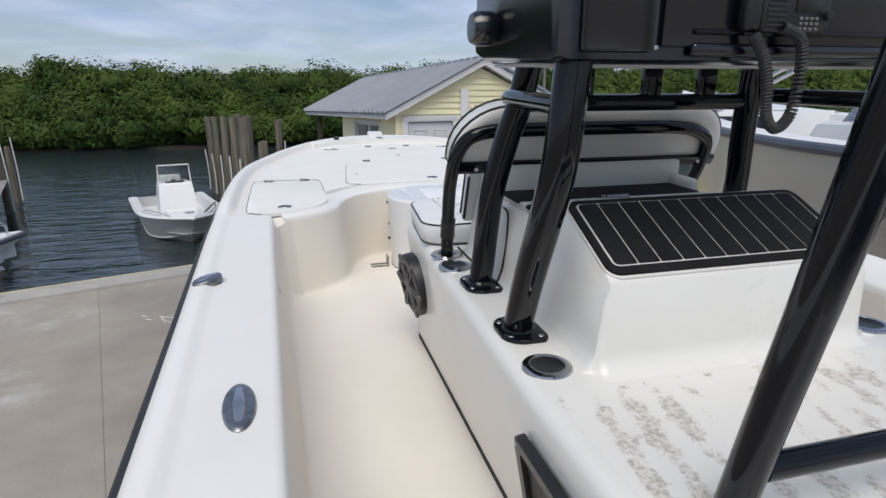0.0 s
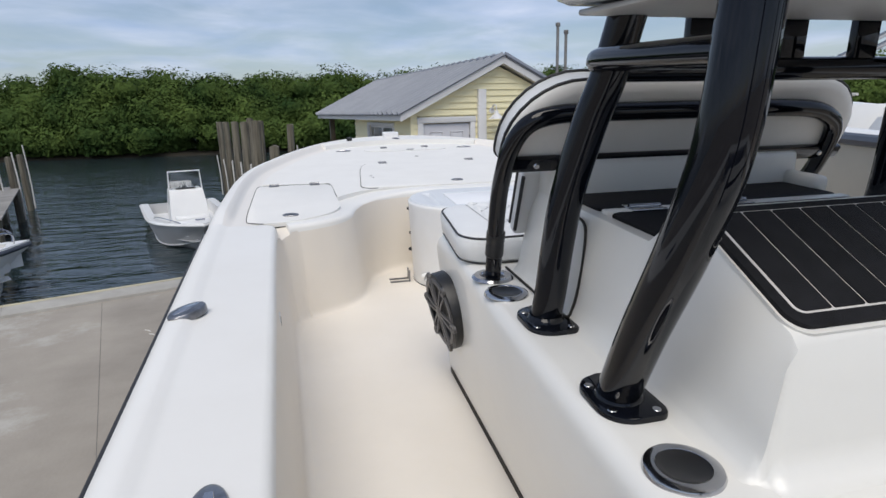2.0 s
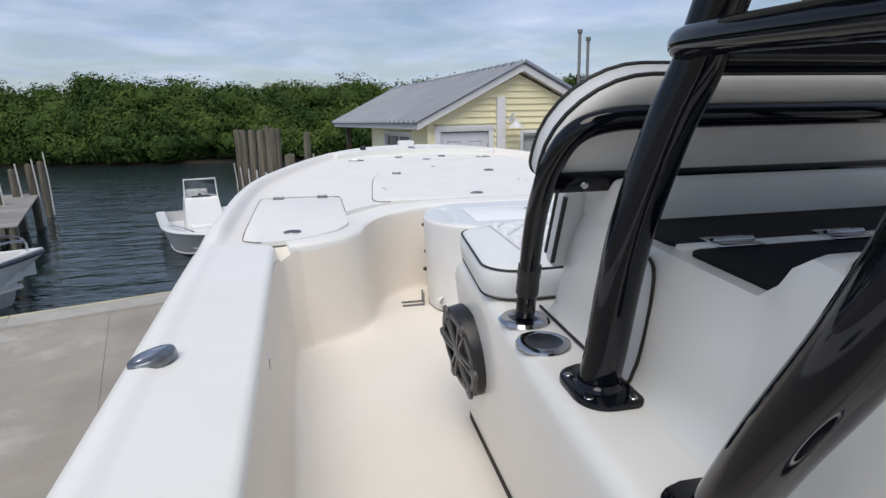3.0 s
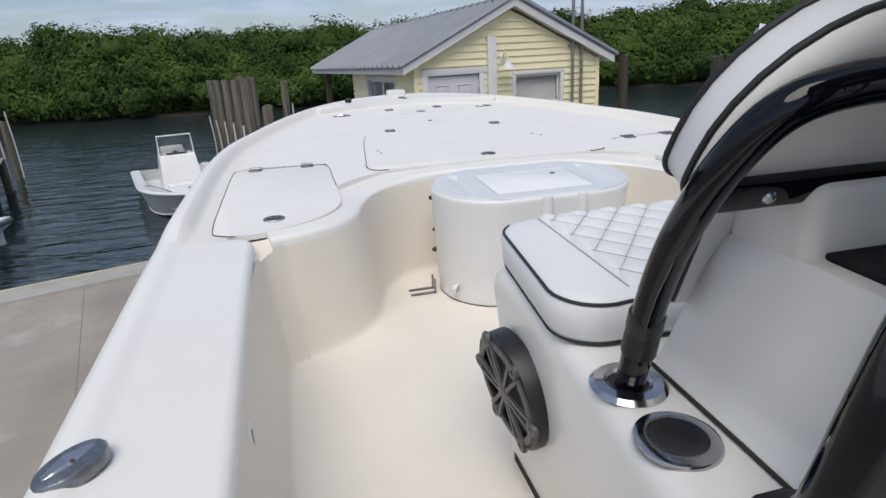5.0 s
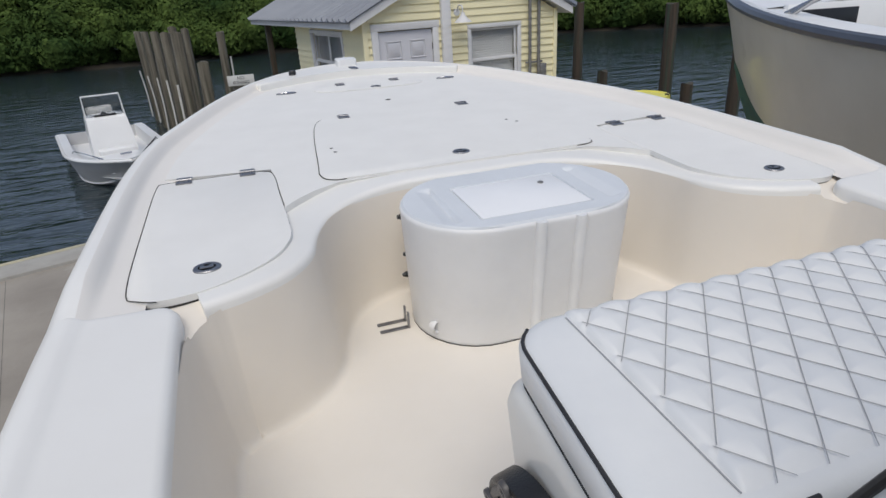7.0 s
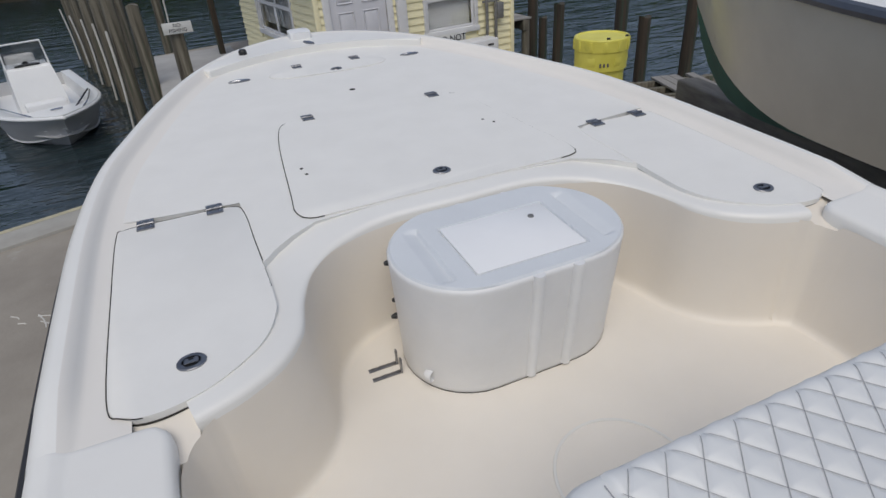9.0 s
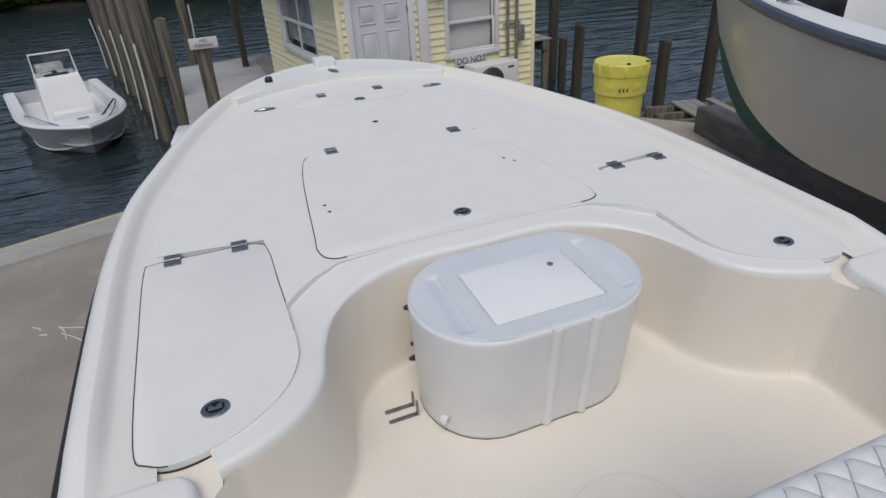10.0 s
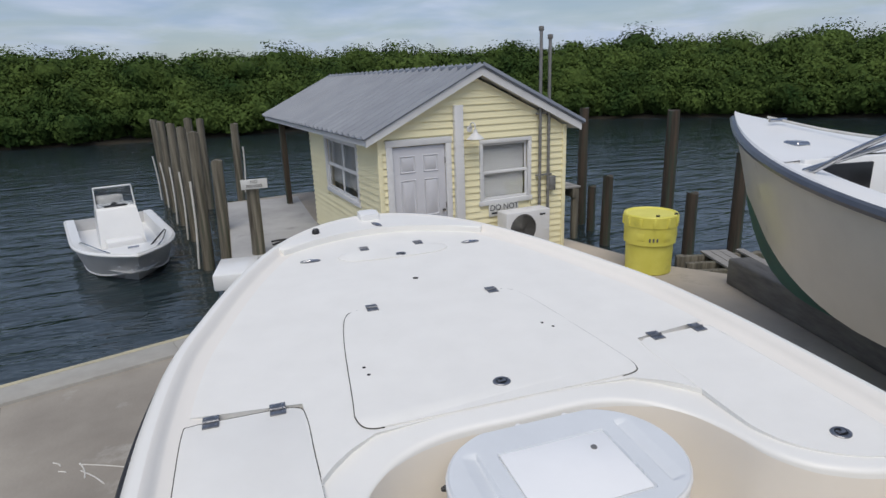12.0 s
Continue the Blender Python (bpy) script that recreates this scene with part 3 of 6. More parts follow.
def with_normals(line):
    out = []
    for i, p in enumerate(line):
        t = (line[min(i + 1, len(line) - 1)] - line[max(i - 1, 0)]).normalized()
        out.append((p, Vector((t.y, -t.x, 0))))
    return out


well = [p + n * 0.287 for p, n in port_aft if p.y < -1.13] + cat([(-0.998, -1.10, 0), (-0.978, -1.02, 0), (-0.93, -0.978, 0)], 6)
well = well[:-1] + [p for p in rim if -0.93 <= p.x <= 0.93] + [Vector((-p.x, p.y, 0)) for p in well[::-1]][1:]
WALLP = [(0.002, D - 0.028), (0.013, 0.30), (0.027, 0.16), (0.039, 0.050), (0.0415, 0.030), (0.047, 0.014), (0.056, 0.006), (0.066, 0.0035), (0.072, 0.0025)]
notch_z = lambda y: D - 0.012 - 0.034 * min(max((-0.90 - y) / 0.12, 0.0), 1.0)
rings, notch_edge = [], {-1: [], 1: []}
for p, n in with_normals(well):
    low = abs(p.x) > 0.950 and p.y > -1.06
    if low:
        notch_edge[1 if p.x > 0 else -1].append(p + n * 0.002)
    rings.append([p + n * d + Vector((0, 0, notch_z(p.y) if low and k == 0 else z)) for k, (d, z) in enumerate(WALLP)])
bm = bmesh.new()
loft(bm, rings)
part("liner_wall", bm, CREAM, bay_boat, "smooth cream inner liner wall", 60)
part("sole", prism([(-1.0, -4.8), (1.0, -4.8), (1.0, -0.2), (-1.0, -0.2)], -0.03, 0.003), SOLE, bay_boat, "cream non-skid cockpit sole")
foot = [p + n * 0.165 for p, n in bow_part]
lip = [(q.x, q.y) for q in rim]
shelf_poly = [(q.x, q.y) for q in foot if q.y < 0.25 and q.x < 0] + [(-0.9, 0.26), (0.9, 0.26)] + [(q.x, q.y) for q in foot if q.y < 0.25 and q.x > 0] + lip[::-1]
part("deck_recess", prism([q for q in shelf_poly if abs(q[0]) < 0.92 or q[1] > -0.93], D - 0.066, D - 0.034), GEL, bay_boat, "white recess under the hatches")
RIM_OUT = [(0, -0.20), (0.28, -0.20), (0.52, -0.22), (0.66, -0.30), (0.76, -0.45), (0.79, -0.60), (0.84, -0.72), (0.90, -0.80), (0.96, -0.86), (1.00, -0.90)]
RIM_DROP = [0.0015, 0.002, 0.012, 0.022, 0.018, 0.011, 0.006, 0.004, 0.003, 0.003]


def rim_top():
    """The rim round the well: level with the deck at the centre, a low step beside it, rounded over into the well."""
    half = cat([(x, y, 0) for x, y in RIM_OUT], 6)
    drop = [q.x for q in cat([(d, 0, 0) for d in RIM_DROP], 6)]
    outer = [Vector((-q.x, q.y, 0)) for q in half[::-1]][:-1] + half
    drop = drop[::-1][:-1] + drop
    rings = []
    for (p, n), o, d in zip(with_normals(rim), outer, drop):
        if abs(p.x) > 0.962:
            continue
        z = D - d
        rings.append([o + Vector((0, 0, z - 0.05)), o + Vector((0, 0, z)), (o + p) / 2 + Vector((0, 0, z))]
                     + [p + n * k + Vector((0, 0, z - e)) for k, e in ((-0.022, 0.0), (-0.013, 0.0012), (-0.006, 0.004), (-0.001, 0.009), (0.0025, 0.017))]
                     + [p + n * 0.0035 + Vector((0, 0, D - 0.075))])
    bm = bmesh.new()
    loft(bm, rings, False, True)
    return bm


part("well_rim", rim_top(), GEL, bay_boat, "white rounded rim round the forward well", 50)
for s in (-1, 1):
    # drain notch between the rim's end and the side cap
    edge = sorted(((q.x, q.y) for q in notch_edge[s]), key=lambda q: q[1])
    poly = [(s * 0.945, -0.88), (s * 1.16, -0.88), (s * 1.16, edge[0][1])] + edge
    bm = bmesh.new()
    top, low = [bm.verts.new((x, y, notch_z(y))) for x, y in poly], [bm.verts.new((x, y, D - 0.10)) for x, y in poly]
    bmesh.ops.triangulate(bm, faces=[bm.faces.new(top)])
    for i in range(len(poly)):
        j = (i + 1) % len(poly)
        bm.faces.new((low[i], low[j], top[j], top[i]))
    part("drain_notch", bm, CREAM, bay_boat, "cream sloped drain notch", 50)
edge_left = [(-0.722, 0.0), (-0.715, -0.25), (-0.712, -0.435), (-0.66, -0.37), (-0.60, -0.315), (-0.51, -0.262)]
aft_edge = edge_left + [(-0.30, -0.252), (0.0, -0.250), (0.30, -0.252)] + [(-x, y) for x, y in edge_left[::-1]]
deck_poly = [(q.x, q.y) for q in foot if q.y > 0.0] + [(-x, y) for x, y in aft_edge]
part("foredeck", prism(deck_poly, D - 0.05, D, 0.003), NONSKID, bay_boat, "white non-skid casting deck")


def bow_cap():
    pts = [p + n * 0.07 for p, n in bow_part if p.y > 1.72]
    poly = [(q.x, q.y) for q in pts]
    poly = poly + [(x, 1.90 - 0.55 * x * x) for x in np.linspace(poly[-1][0] - 0.04, poly[0][0] + 0.04, 13)]
    return prism(poly, D - 0.02, D + 0.042, 0.014, 3)


part("bow_cap", bow_cap(), GEL, bay_boat, "white raised bow cap", 60)
part("bow_chock", prism(rounded(-0.09, 2.10, 0.05, 2.24, 0.02), D + 0.04, D + 0.085, 0.015, 3), PLASTICW, bay_boat, "white bow chock")


def latch(parent, x, y, z, w=0.036):
    m = Matrix.Translation((x, y, z)) @ Matrix.Diagonal((1, 0.84, 1, 1))
    bm = lathe([(0, -0.001), (w * 0.60, -0.001), (w * 0.64, 0.0035), (w * 0.93, 0.0035), (w, 0.001), (w, -0.004)], 32, None, m)
    ob = part("latch_ring", bm, WORNSTEEL, parent, "worn steel flush latch")
    part("latch_cup", lathe([(0, 0.0), (w * 0.58, 0.0), (w * 0.60, 0.0022)], 24, None, m), BLACKPLASTIC, ob, "dark latch cup")
    k = boxed((0, -w * 0.10, 0.0035), (w * 0.95, w * 0.34, 0.004), 0.0015, m)
    lathe([(0, 0.0055), (w * 0.17, 0.0052), (w * 0.19, 0.001)], 14, k, m @ Matrix.Translation((-w * 0.32, w * 0.18, 0)))
    lathe([(0, 0.0055), (w * 0.17, 0.0052), (w * 0.19, 0.001)], 14, k, m @ Matrix.Translation((w * 0.32, w * 0.18, 0)))
    part("latch_handle", k, WORNSTEEL, ob, "folding latch handle")
    return ob


def hinge(parent, x, y, z):
    bm = bmesh.new()
    for s in (-1, 1):
        box(bm, (x, y + s * 0.019, z + 0.003), (0.056, 0.032, 0.006), 0.002)
    for k in range(5):
        lathe([(0, -0.005), (0.006, -0.005), (0.006, 0.005), (0, 0.005)], 10, bm, Matrix.Translation((x - 0.022 + 0.011 * k, y, z + 0.006)) @ Matrix.Rotation(radians(90), 4, "Y"))
    ob = part("hinge", bm, WORNSTEEL, parent, "worn steel hinge")
    sc = bmesh.new()
    for sx in (-0.017, 0.017):
        for sy in (-0.022, 0.022):
            lathe([(0, z + 0.0085), (0.004, z + 0.007), (0.005, z + 0.005)], 8, sc, Matrix.Translation((x + sx, y + sy, 0)))
    part("screw_heads", sc, STEEL, ob, kind="stuff")
    return ob


def grow(poly, d):
    n, out = len(poly), []
    for i in range(n):
        a, b, c = Vector(poly[i - 1]), Vector(poly[i]), Vector(poly[(i + 1) % n])
        t = (c - a).normalized()
        out.append(tuple(b + Vector((t.y, -t.x)) * d))
    return out


def smooth_poly(pts, per=5):
    return [(p.x, p.y) for p in cat([(x, y, 0) for x, y in pts], per, True)]


def side_hatch(s):
    """A deck hatch beside the well, hinged at its forward edge; s: -1 port, 1 starboard."""
    half = [(0.76, -0.02), (0.95, -0.012), (1.10, -0.015), (1.128, -0.06), (1.134, -0.40), (1.132, -0.83), (1.10, -0.905), (1.02, -0.925), (0.90, -0.89),
            (0.78, -0.80), (0.722, -0.69), (0.712, -0.58), (0.717, -0.30), (0.722, -0.08)]
    k = 1.0 if s < 0 else 0.985
    poly = smooth_poly([(s * x * k, y) for x, y in half][::-s])
    h = part("hatch", prism(poly, D - 0.018, D + 0.001, 0.004), NONSKID, bay_boat, "white non-skid deck hatch, shut")
    part("hatch_gap", prism(grow(poly, 0.0028 if s < 0 else -0.002), D - 0.022, D - 0.0175), GAP, h, "dark gasket gap")
    seam = [q for q in grow(poly, 0.002)]
    i0 = max(range(len(seam)), key=lambda i: (seam[i][1] < -0.50) * -seam[i][1])
    run = [(x, y, D + 0.0005) for x, y in seam[i0:] + seam[:i0] if y > -0.44 or abs(x) > 1.02]
    sb, piece = bmesh.new(), [run[0]]
    for q in run[1:] + [None]:
        if q is None or (Vector(q) - Vector(piece[-1])).length > 0.12:
            if len(piece) > 2:
                tube(piece, 0.0015, 6, sb, 1, False)
            piece = []
        if q is not None:
            piece.append(q)
    part("hatch_seam", sb, GAP if s < 0 else VINYLGREY, h, "thin hatch seam")
    latch(h, s * 0.945, -0.79, D + 0.002)
    hinge(h, s * 1.038, -0.014, D + 0.001)
    hinge(h, s * 0.812, -0.014, D + 0.001)
    return h


side_hatch(-1)
side_hatch(1)


def centre_hatch():
    poly = smooth_poly([(-0.30, 0.708), (0.30, 0.708), (0.40, 0.70), (0.455, 0.64), (0.505, 0.40), (0.565, -0.05), (0.575, -0.18), (0.54, -0.235), (0.40, -0.244), (0, -0.243),
                        (-0.40, -0.244), (-0.52, -0.235), (-0.555, -0.17), (-0.545, -0.05), (-0.50, 0.40), (-0.455, 0.64), (-0.40, 0.70)], 5)
    h = part("hatch", prism(poly[::-1], D - 0.01, D + 0.005, 0.004), NONSKID, bay_boat, "large white centre deck hatch, shut")
    seam = [(x, y, D + 0.002) for x, y in grow(poly[::-1], 0.002)]
    k = [i for i, q in enumerate(seam) if q[1] < -0.2 and abs(q[0]) < 0.45]
    i0 = max(k)
    run = [q for q in seam[i0:] + seam[:i0] if q[1] > -0.235 or abs(q[0]) > 0.47]
    part("hatch_seam", tube(run, 0.0019, 6, None, 1, False), GAP, h, "dark hatch seam")
    aft = sorted(q for q in seam if q[1] < -0.2 and abs(q[0]) < 0.5)
    part("aft_seam", tube(aft, 0.0010, 5, None, 1, False), VINYLGREY, h)
    latch(h, 0.018, -0.125, D + 0.006)
    hinge(h, -0.311, 0.706, D + 0.004)
    hinge(h, 0.332, 0.706, D + 0.004)
    dots = bmesh.new()
    for x, y in ((-0.455, 0.10), (-0.462, 0.16), (0.43, 0.22), (0.40, 0.27)):
        lathe([(0, D + 0.0062), (0.007, D + 0.006), (0.008, D + 0.004)], 10, dots, Matrix.Translation((x, y, 0)))
    part("plugged_holes", dots, GAP, h, kind="stuff")
    return h


centre_hatch()


def locker_hatch():
    poly = smooth_poly([(-0.20, 1.60), (0.0, 1.615), (0.20, 1.60), (0.33, 1.54), (0.345, 1.46), (0.25, 1.40), (0, 1.385), (-0.25, 1.40), (-0.345, 1.46), (-0.33, 1.54)], 4)
    h = part("hatch", prism(poly[::-1], D - 0.01, D + 0.005, 0.004), NONSKID, bay_boat, "white oval anchor locker hatch, shut")
    part("hatch_seam", tube([(x, y, D + 0.002) for x, y in grow(poly[::-1], 0.002)][:], 0.0012, 6, None, 1, False), VINYLGREY, h)
    hinge(h, -0.17, 1.60, D + 0.004)
    hinge(h, 0.19, 1.60, D + 0.004)
    latch(h, 0.03, 1.43, D + 0.005, 0.034)
    return h


locker_hatch()
hd = lathe([(0, D + 0.002), (0.014, D + 0.002), (0.016, D + 0.001)], 14)
bmesh.ops.translate(hd, vec=(0.005, 1.02, 0), verts=hd.verts)
part("deck_plug", hd, GAP, bay_boat, "dark deck plug")


def cleat(x, y, z, yaw=0.0, size=1.0, lean=0.0, wide=0.68, long=1.85, thick=0.006):
    """A flush pull-up cleat: an oval plate with a raised bar."""
    m = Matrix.Translation((x, y, z)) @ Matrix.Rotation(lean, 4, "Y") @ Matrix.Rotation(yaw, 4, "Z") @ Matrix.Diagonal((size, size, size, 1))
    bm = bmesh.new()
    lathe([(0, thick), (0.036, thick), (0.043, thick - 0.002), (0.046, thick - 0.006), (0.046, -0.008)], 32, bm, m @ Matrix.Diagonal((wide, long, 1, 1)))
    ob = part("cleat_plate", bm, WORNSTEEL, bay_boat, "oval steel pull-up cleat")
    k = bmesh.new()
    bar = [(-0.005 if abs(t) > 0.9 else 0.0, 0.072 * t, 0.012 - 0.007 * abs(t)) for t in np.linspace(-1, 1, 9)]
    rings = []
    for i, (bx, by, bz) in enumerate(bar):
        w = 0.006 + 0.010 * (1 - abs(by) / 0.075)
        rings.append([m @ Vector((qx, qy * long / 1.85, qz + thick - 0.006)) for qx, qy, qz in ((-w, by, 0.004), (-w * 0.7, by, bz), (w * 0.7, by, bz), (w, by, 0.004))])
    loft(k, rings, False)
    part("cleat_bar", k, STEEL, ob, "polished cleat bar")
    return ob


cleat(-1.200, -1.935, D + 0.016, radians(-48), 1.0, radians(-9), 0.84, 1.12, 0.014)
cleat(-1.054, -2.735, D + 0.008, radians(3), 1.12)
cleat(1.200, -1.935, D + 0.016, radians(48), 1.0, radians(9), 0.84, 1.12, 0.014)
cleat(-0.52, 1.50, D + 0.004, radians(90), 0.72)
cleat(0.52, 1.50, D + 0.004, radians(90), 0.72)
cleat(0.0, 1.98, D + 0.046, radians(20), 0.7)
nl = lathe([(0, 0.045), (0.016, 0.043), (0.024, 0.034), (0.026, 0.012), (0.03, 0.008), (0.03, 0)], 18)
bmesh.ops.translate(nl, vec=(-0.43, 1.93, D + 0.03), verts=nl.verts)
part("bow_light", nl, BLACKPLASTIC, bay_boat, "small black bow light")
ring = bmesh.new()
lathe([(0.185, 0.0035), (0.187, 0.0065), (0.193, 0.0065), (0.195, 0.0035)], 44, ring, Matrix.Translation((0.03, -1.28, 0)))
part("deck_plate", ring, CONSOLE, bay_boat, "round inspection plate rim in the sole")
# rod rack on the inner side of the cap
for y in (-1.80, -2.30):
    rk = prism(rounded(-0.022, -0.060, 0.022, 0.055, (0.020, 0.020, 0.012, 0.012)), 0.0, 0.014, 0.004)
    bmesh.ops.transform(rk, matrix=Matrix.Translation((-0.992, y, D - 0.115)) @ Matrix(((0, 0, 1, 0), (1, 0, 0, 0), (0, 1, 0, 0), (0, 0, 0, 1))), verts=rk.verts)
    ob = part("rod_rack", rk, PLASTICW, bay_boat, "white moulded rod rack")
    part("rack_slot", boxed((-0.9775, y + 0.004, D - 0.10), (0.002, 0.008, 0.05), 0.0008), GALV, ob, "grey rod slot")
    part("rack_screw", lathe([(0, 0.002), (0.004, 0.0015), (0.005, 0)], 10, None, Matrix.Translation((-0.978, y, D - 0.155)) @ Matrix.Rotation(radians(90), 4, "Y")), STEEL, ob)

blocks = [alone("keel_block", boxed((0, 0, 0.40), (0.9, 0.3, 0.80), 0.02), TIMBER, pose(x, y, GZ), "stacked timber block under the hull", "block", "keel blocks")
          for x, y in ((-0.1, -2.6), (0.02, 0.2))]


# ---- console, seat and tower ----
console = thing("console", BOAT, "ivory fibreglass console and seat base with a worn top", "console")
SH = 0.515


def console_body():
    """Lower body: foot narrow, top wider, tapering to a rounded front."""
    def ring(z, w_aft, w_fwd, yf, r):
        pts = []
        pts += [(-w_aft, -3.85, z), (-w_aft, -3.0, z), (-w_aft + (w_aft - w_fwd) * 0.3, -2.3, z), (-w_fwd, -1.85, z)]
        for k in range(7):
            t = radians(180 - 90 * k / 6)
            pts.append((-w_fwd + r + r * math.cos(t), yf - r + r * math.sin(t), z))
        return pts + [(-x, y, zz) for x, y, zz in pts[::-1]]
    bm = bmesh.new()
    rings = [ring(0.002, 0.415, 0.415, -1.565, 0.05), ring(0.02, 0.417, 0.417, -1.565, 0.05), ring(0.25, 0.455, 0.435, -1.563, 0.05), ring(SH - 0.052, 0.503, 0.459, -1.56, 0.05),
             ring(SH - 0.028, 0.502, 0.456, -1.566, 0.05), ring(SH - 0.012, 0.495, 0.449, -1.580, 0.05), ring(SH - 0.003, 0.482, 0.437, -1.594, 0.045), ring(SH, 0.466, 0.424, -1.608, 0.04)]
    vs = loft(bm, rings, True)
    bm.faces.new(vs[-1])
    return bm


body = part("lower_body", console_body(), CONSOLE, console, "ivory moulded console body", 40)
seam = bmesh.new()
for s in (-1, 1):
    loft(seam, [[(s * (0.4175 + k * 0.0002), y, z) for z in (0.004, 0.028)] for k, y in enumerate((-3.84, -3.0))] + [[(s * 0.4185, -2.3, z) for z in (0.004, 0.028)], [(s * 0.4185, -1.85, z) for z in (0.004, 0.028)], [(s * 0.4185, -1.63, z) for z in (0.004, 0.028)]])
part("base_seam", seam, GAP, console, "dark sealant line at the console foot")


def upper_body():
    """The raised helm box on the shelf, with a flat top and a sloped aft lid part."""
    bm = bmesh.new()
    prof = [(-2.985, SH - 0.002), (-2.965, SH + 0.002), (-2.948, SH + 0.013), (-2.938, SH + 0.032), (-2.935, 0.56), (-2.928, 0.70), (-2.915, 0.715), (-2.70, 0.815), (-2.67, 0.818), (-2.645, 0.800), (-2.63, 0.775), (-2.60, 0.750),
            (-2.14, 0.752), (-2.115, 0.745), (-2.095, 0.72), (-2.02, SH - 0.004)]
    rings = []
    for x, dz, iy in ((-0.380, 0.01, 0), (-0.364, 0.025, 0), (-0.352, 0.08, 0), (-0.343, 0.2, 0), (-0.340, 0.3, 0.0), (-0.331, 0.85, 0.0), (-0.318, 0.985, 0.0), (-0.300, 1.0, 0), (0.300, 1.0, 0), (0.318, 0.985, 0), (0.331, 0.85, 0), (0.340, 0.3, 0), (0.343, 0.2, 0), (0.352, 0.08, 0), (0.364, 0.025, 0), (0.380, 0.01, 0)):
        rings.append([(x, y, SH - 0.004 + (z - SH + 0.004) * dz) for y, z in prof])
    loft(bm, rings)
    return bm


part("helm_box", upper_body(), CONSOLE, console, "ivory raised helm box", 45)
part("front_ledge", boxed((0, -2.160, 0.768), (0.560, 0.080, 0.076), 0.016, None, 4), CONSOLE, console, "ivory ledge behind the backrest", 50)


def sloped(poly, lift, thick):
    """A slab of (x, y) outline lying on the sloped aft lid."""
    bm = bmesh.new()
    n = Vector((0, -0.10, 0.215)).normalized()
    lo = [Vector((x, y, 0.715 + (y + 2.915) * (0.10 / 0.215) + lift)) for x, y in poly]
    a, b = [bm.verts.new(p) for p in lo], [bm.verts.new(p + n * thick) for p in lo]
    bm.faces.new(b); bm.faces.new(a[::-1])
    for i in range(len(lo)):
        j = (i + 1) % len(lo)
        bm.faces.new((a[i], a[j], b[j], b[i]))
    return bm


part("lid_rim", sloped(rounded(-0.319, -2.920, 0.319, -2.694, 0.031), -0.004, 0.0055), CONSOLE, console, "ivory raised lid rim")
lid = part("helm_lid_pad", sloped(rounded(-0.315, -2.916, 0.315, -2.698, 0.028), 0.002, 0.007), FOAM, console, "black foam pad with grey lines")
part("pad_border", sloped(rounded(-0.298, -2.900, 0.298, -2.713, 0.014), 0.0085, 0.0012), FOAMLINE, lid, "grey border line")
n_strips = 11
for k in range(n_strips):
    w = (0.594 - 0.004 * (n_strips + 1)) / n_strips
    x0 = -0.297 + 0.004 + k * (w + 0.004)
    r = [0.002] * 4
    if k == 0:
        r[1] = r[2] = 0.011
    if k == n_strips - 1:
        r[0] = r[3] = 0.011
    part("strip", sloped(rounded(x0, -2.897, x0 + w, -2.716, r, 4), 0.0086, 0.003), FOAM, lid)
for s, y0, y1 in ((0, -2.612, -2.430), (1, -2.396, -2.228)):
    part("flat_pad", prism(rounded(-0.300, y0, 0.300, y1, 0.02), 0.748, 0.757, 0.002), FOAM, console, "black foam pad")
part("hinge_strip", boxed((0, -2.413, 0.754), (0.60, 0.026, 0.010), 0.003), CONSOLE, console, "ivory strip between the pads")
for x in (-0.208, 0.0):
    h = boxed((x, -2.41, 0.7595), (0.075, 0.055, 0.004), 0.0015)
    lathe([(0, -0.036), (0.005, -0.036), (0.005, 0.036), (0, 0.036)], 12, h, Matrix.Translation((x, -2.41, 0.7625)) @ Matrix.Rotation(radians(90), 4, "Y"))
    part("lid_hinge", h, STEEL, console, "polished steel lid hinge")
# access panel seam on the side of the helm box
sm = tube([(-0.366, -2.03, 0.522), (-0.366, -2.20, 0.522), (-0.364, -2.38, 0.523), (-0.349, -2.396, 0.545), (-0.338, -2.402, 0.62), (-0.334, -2.405, 0.70), (-0.331, -2.39, 0.728), (-0.331, -2.36, 0.735)], 0.0032, 8, None, 5)
part("panel_seam", sm, GAP, console, "dark panel seam")


part("glue_residue", prism(rounded(-0.463, -3.83, 0.463, -2.99, 0.03), SH - 0.002, SH + 0.0004), RESIDUE, console, "ivory top with patchy grey glue residue")


def cup_holder(x, y, m=None):
    bm = lathe([(0.031, -0.085), (0.033, -0.02), (0.034, 0.001), (0.037, 0.006), (0.044, 0.007), (0.052, 0.004), (0.054, 0.0), (0.054, -0.003)], 36)
    bmesh.ops.translate(bm, vec=(x, y, SH + 0.001), verts=bm.verts)
    ob = part("cup_holder", bm, STEEL, console, "polished steel cup holder")
    # console top is closed here; a dark disc paints the hollow's shade
    k = lathe([(0, -0.002), (0.022, -0.002), (0.0358, 0.0035)], 28)
    bmesh.ops.translate(k, vec=(x, y, SH + 0.0035), verts=k.verts)
    part("cup_shade_disc", k, DARK, ob, "dark disc painted as the shade down the cup")
    return ob


cup_holder(-0.425, -2.885)
cup_holder(-0.428, -2.205)
cup_holder(0.425, -2.885)
cup_holder(0.428, -2.205)


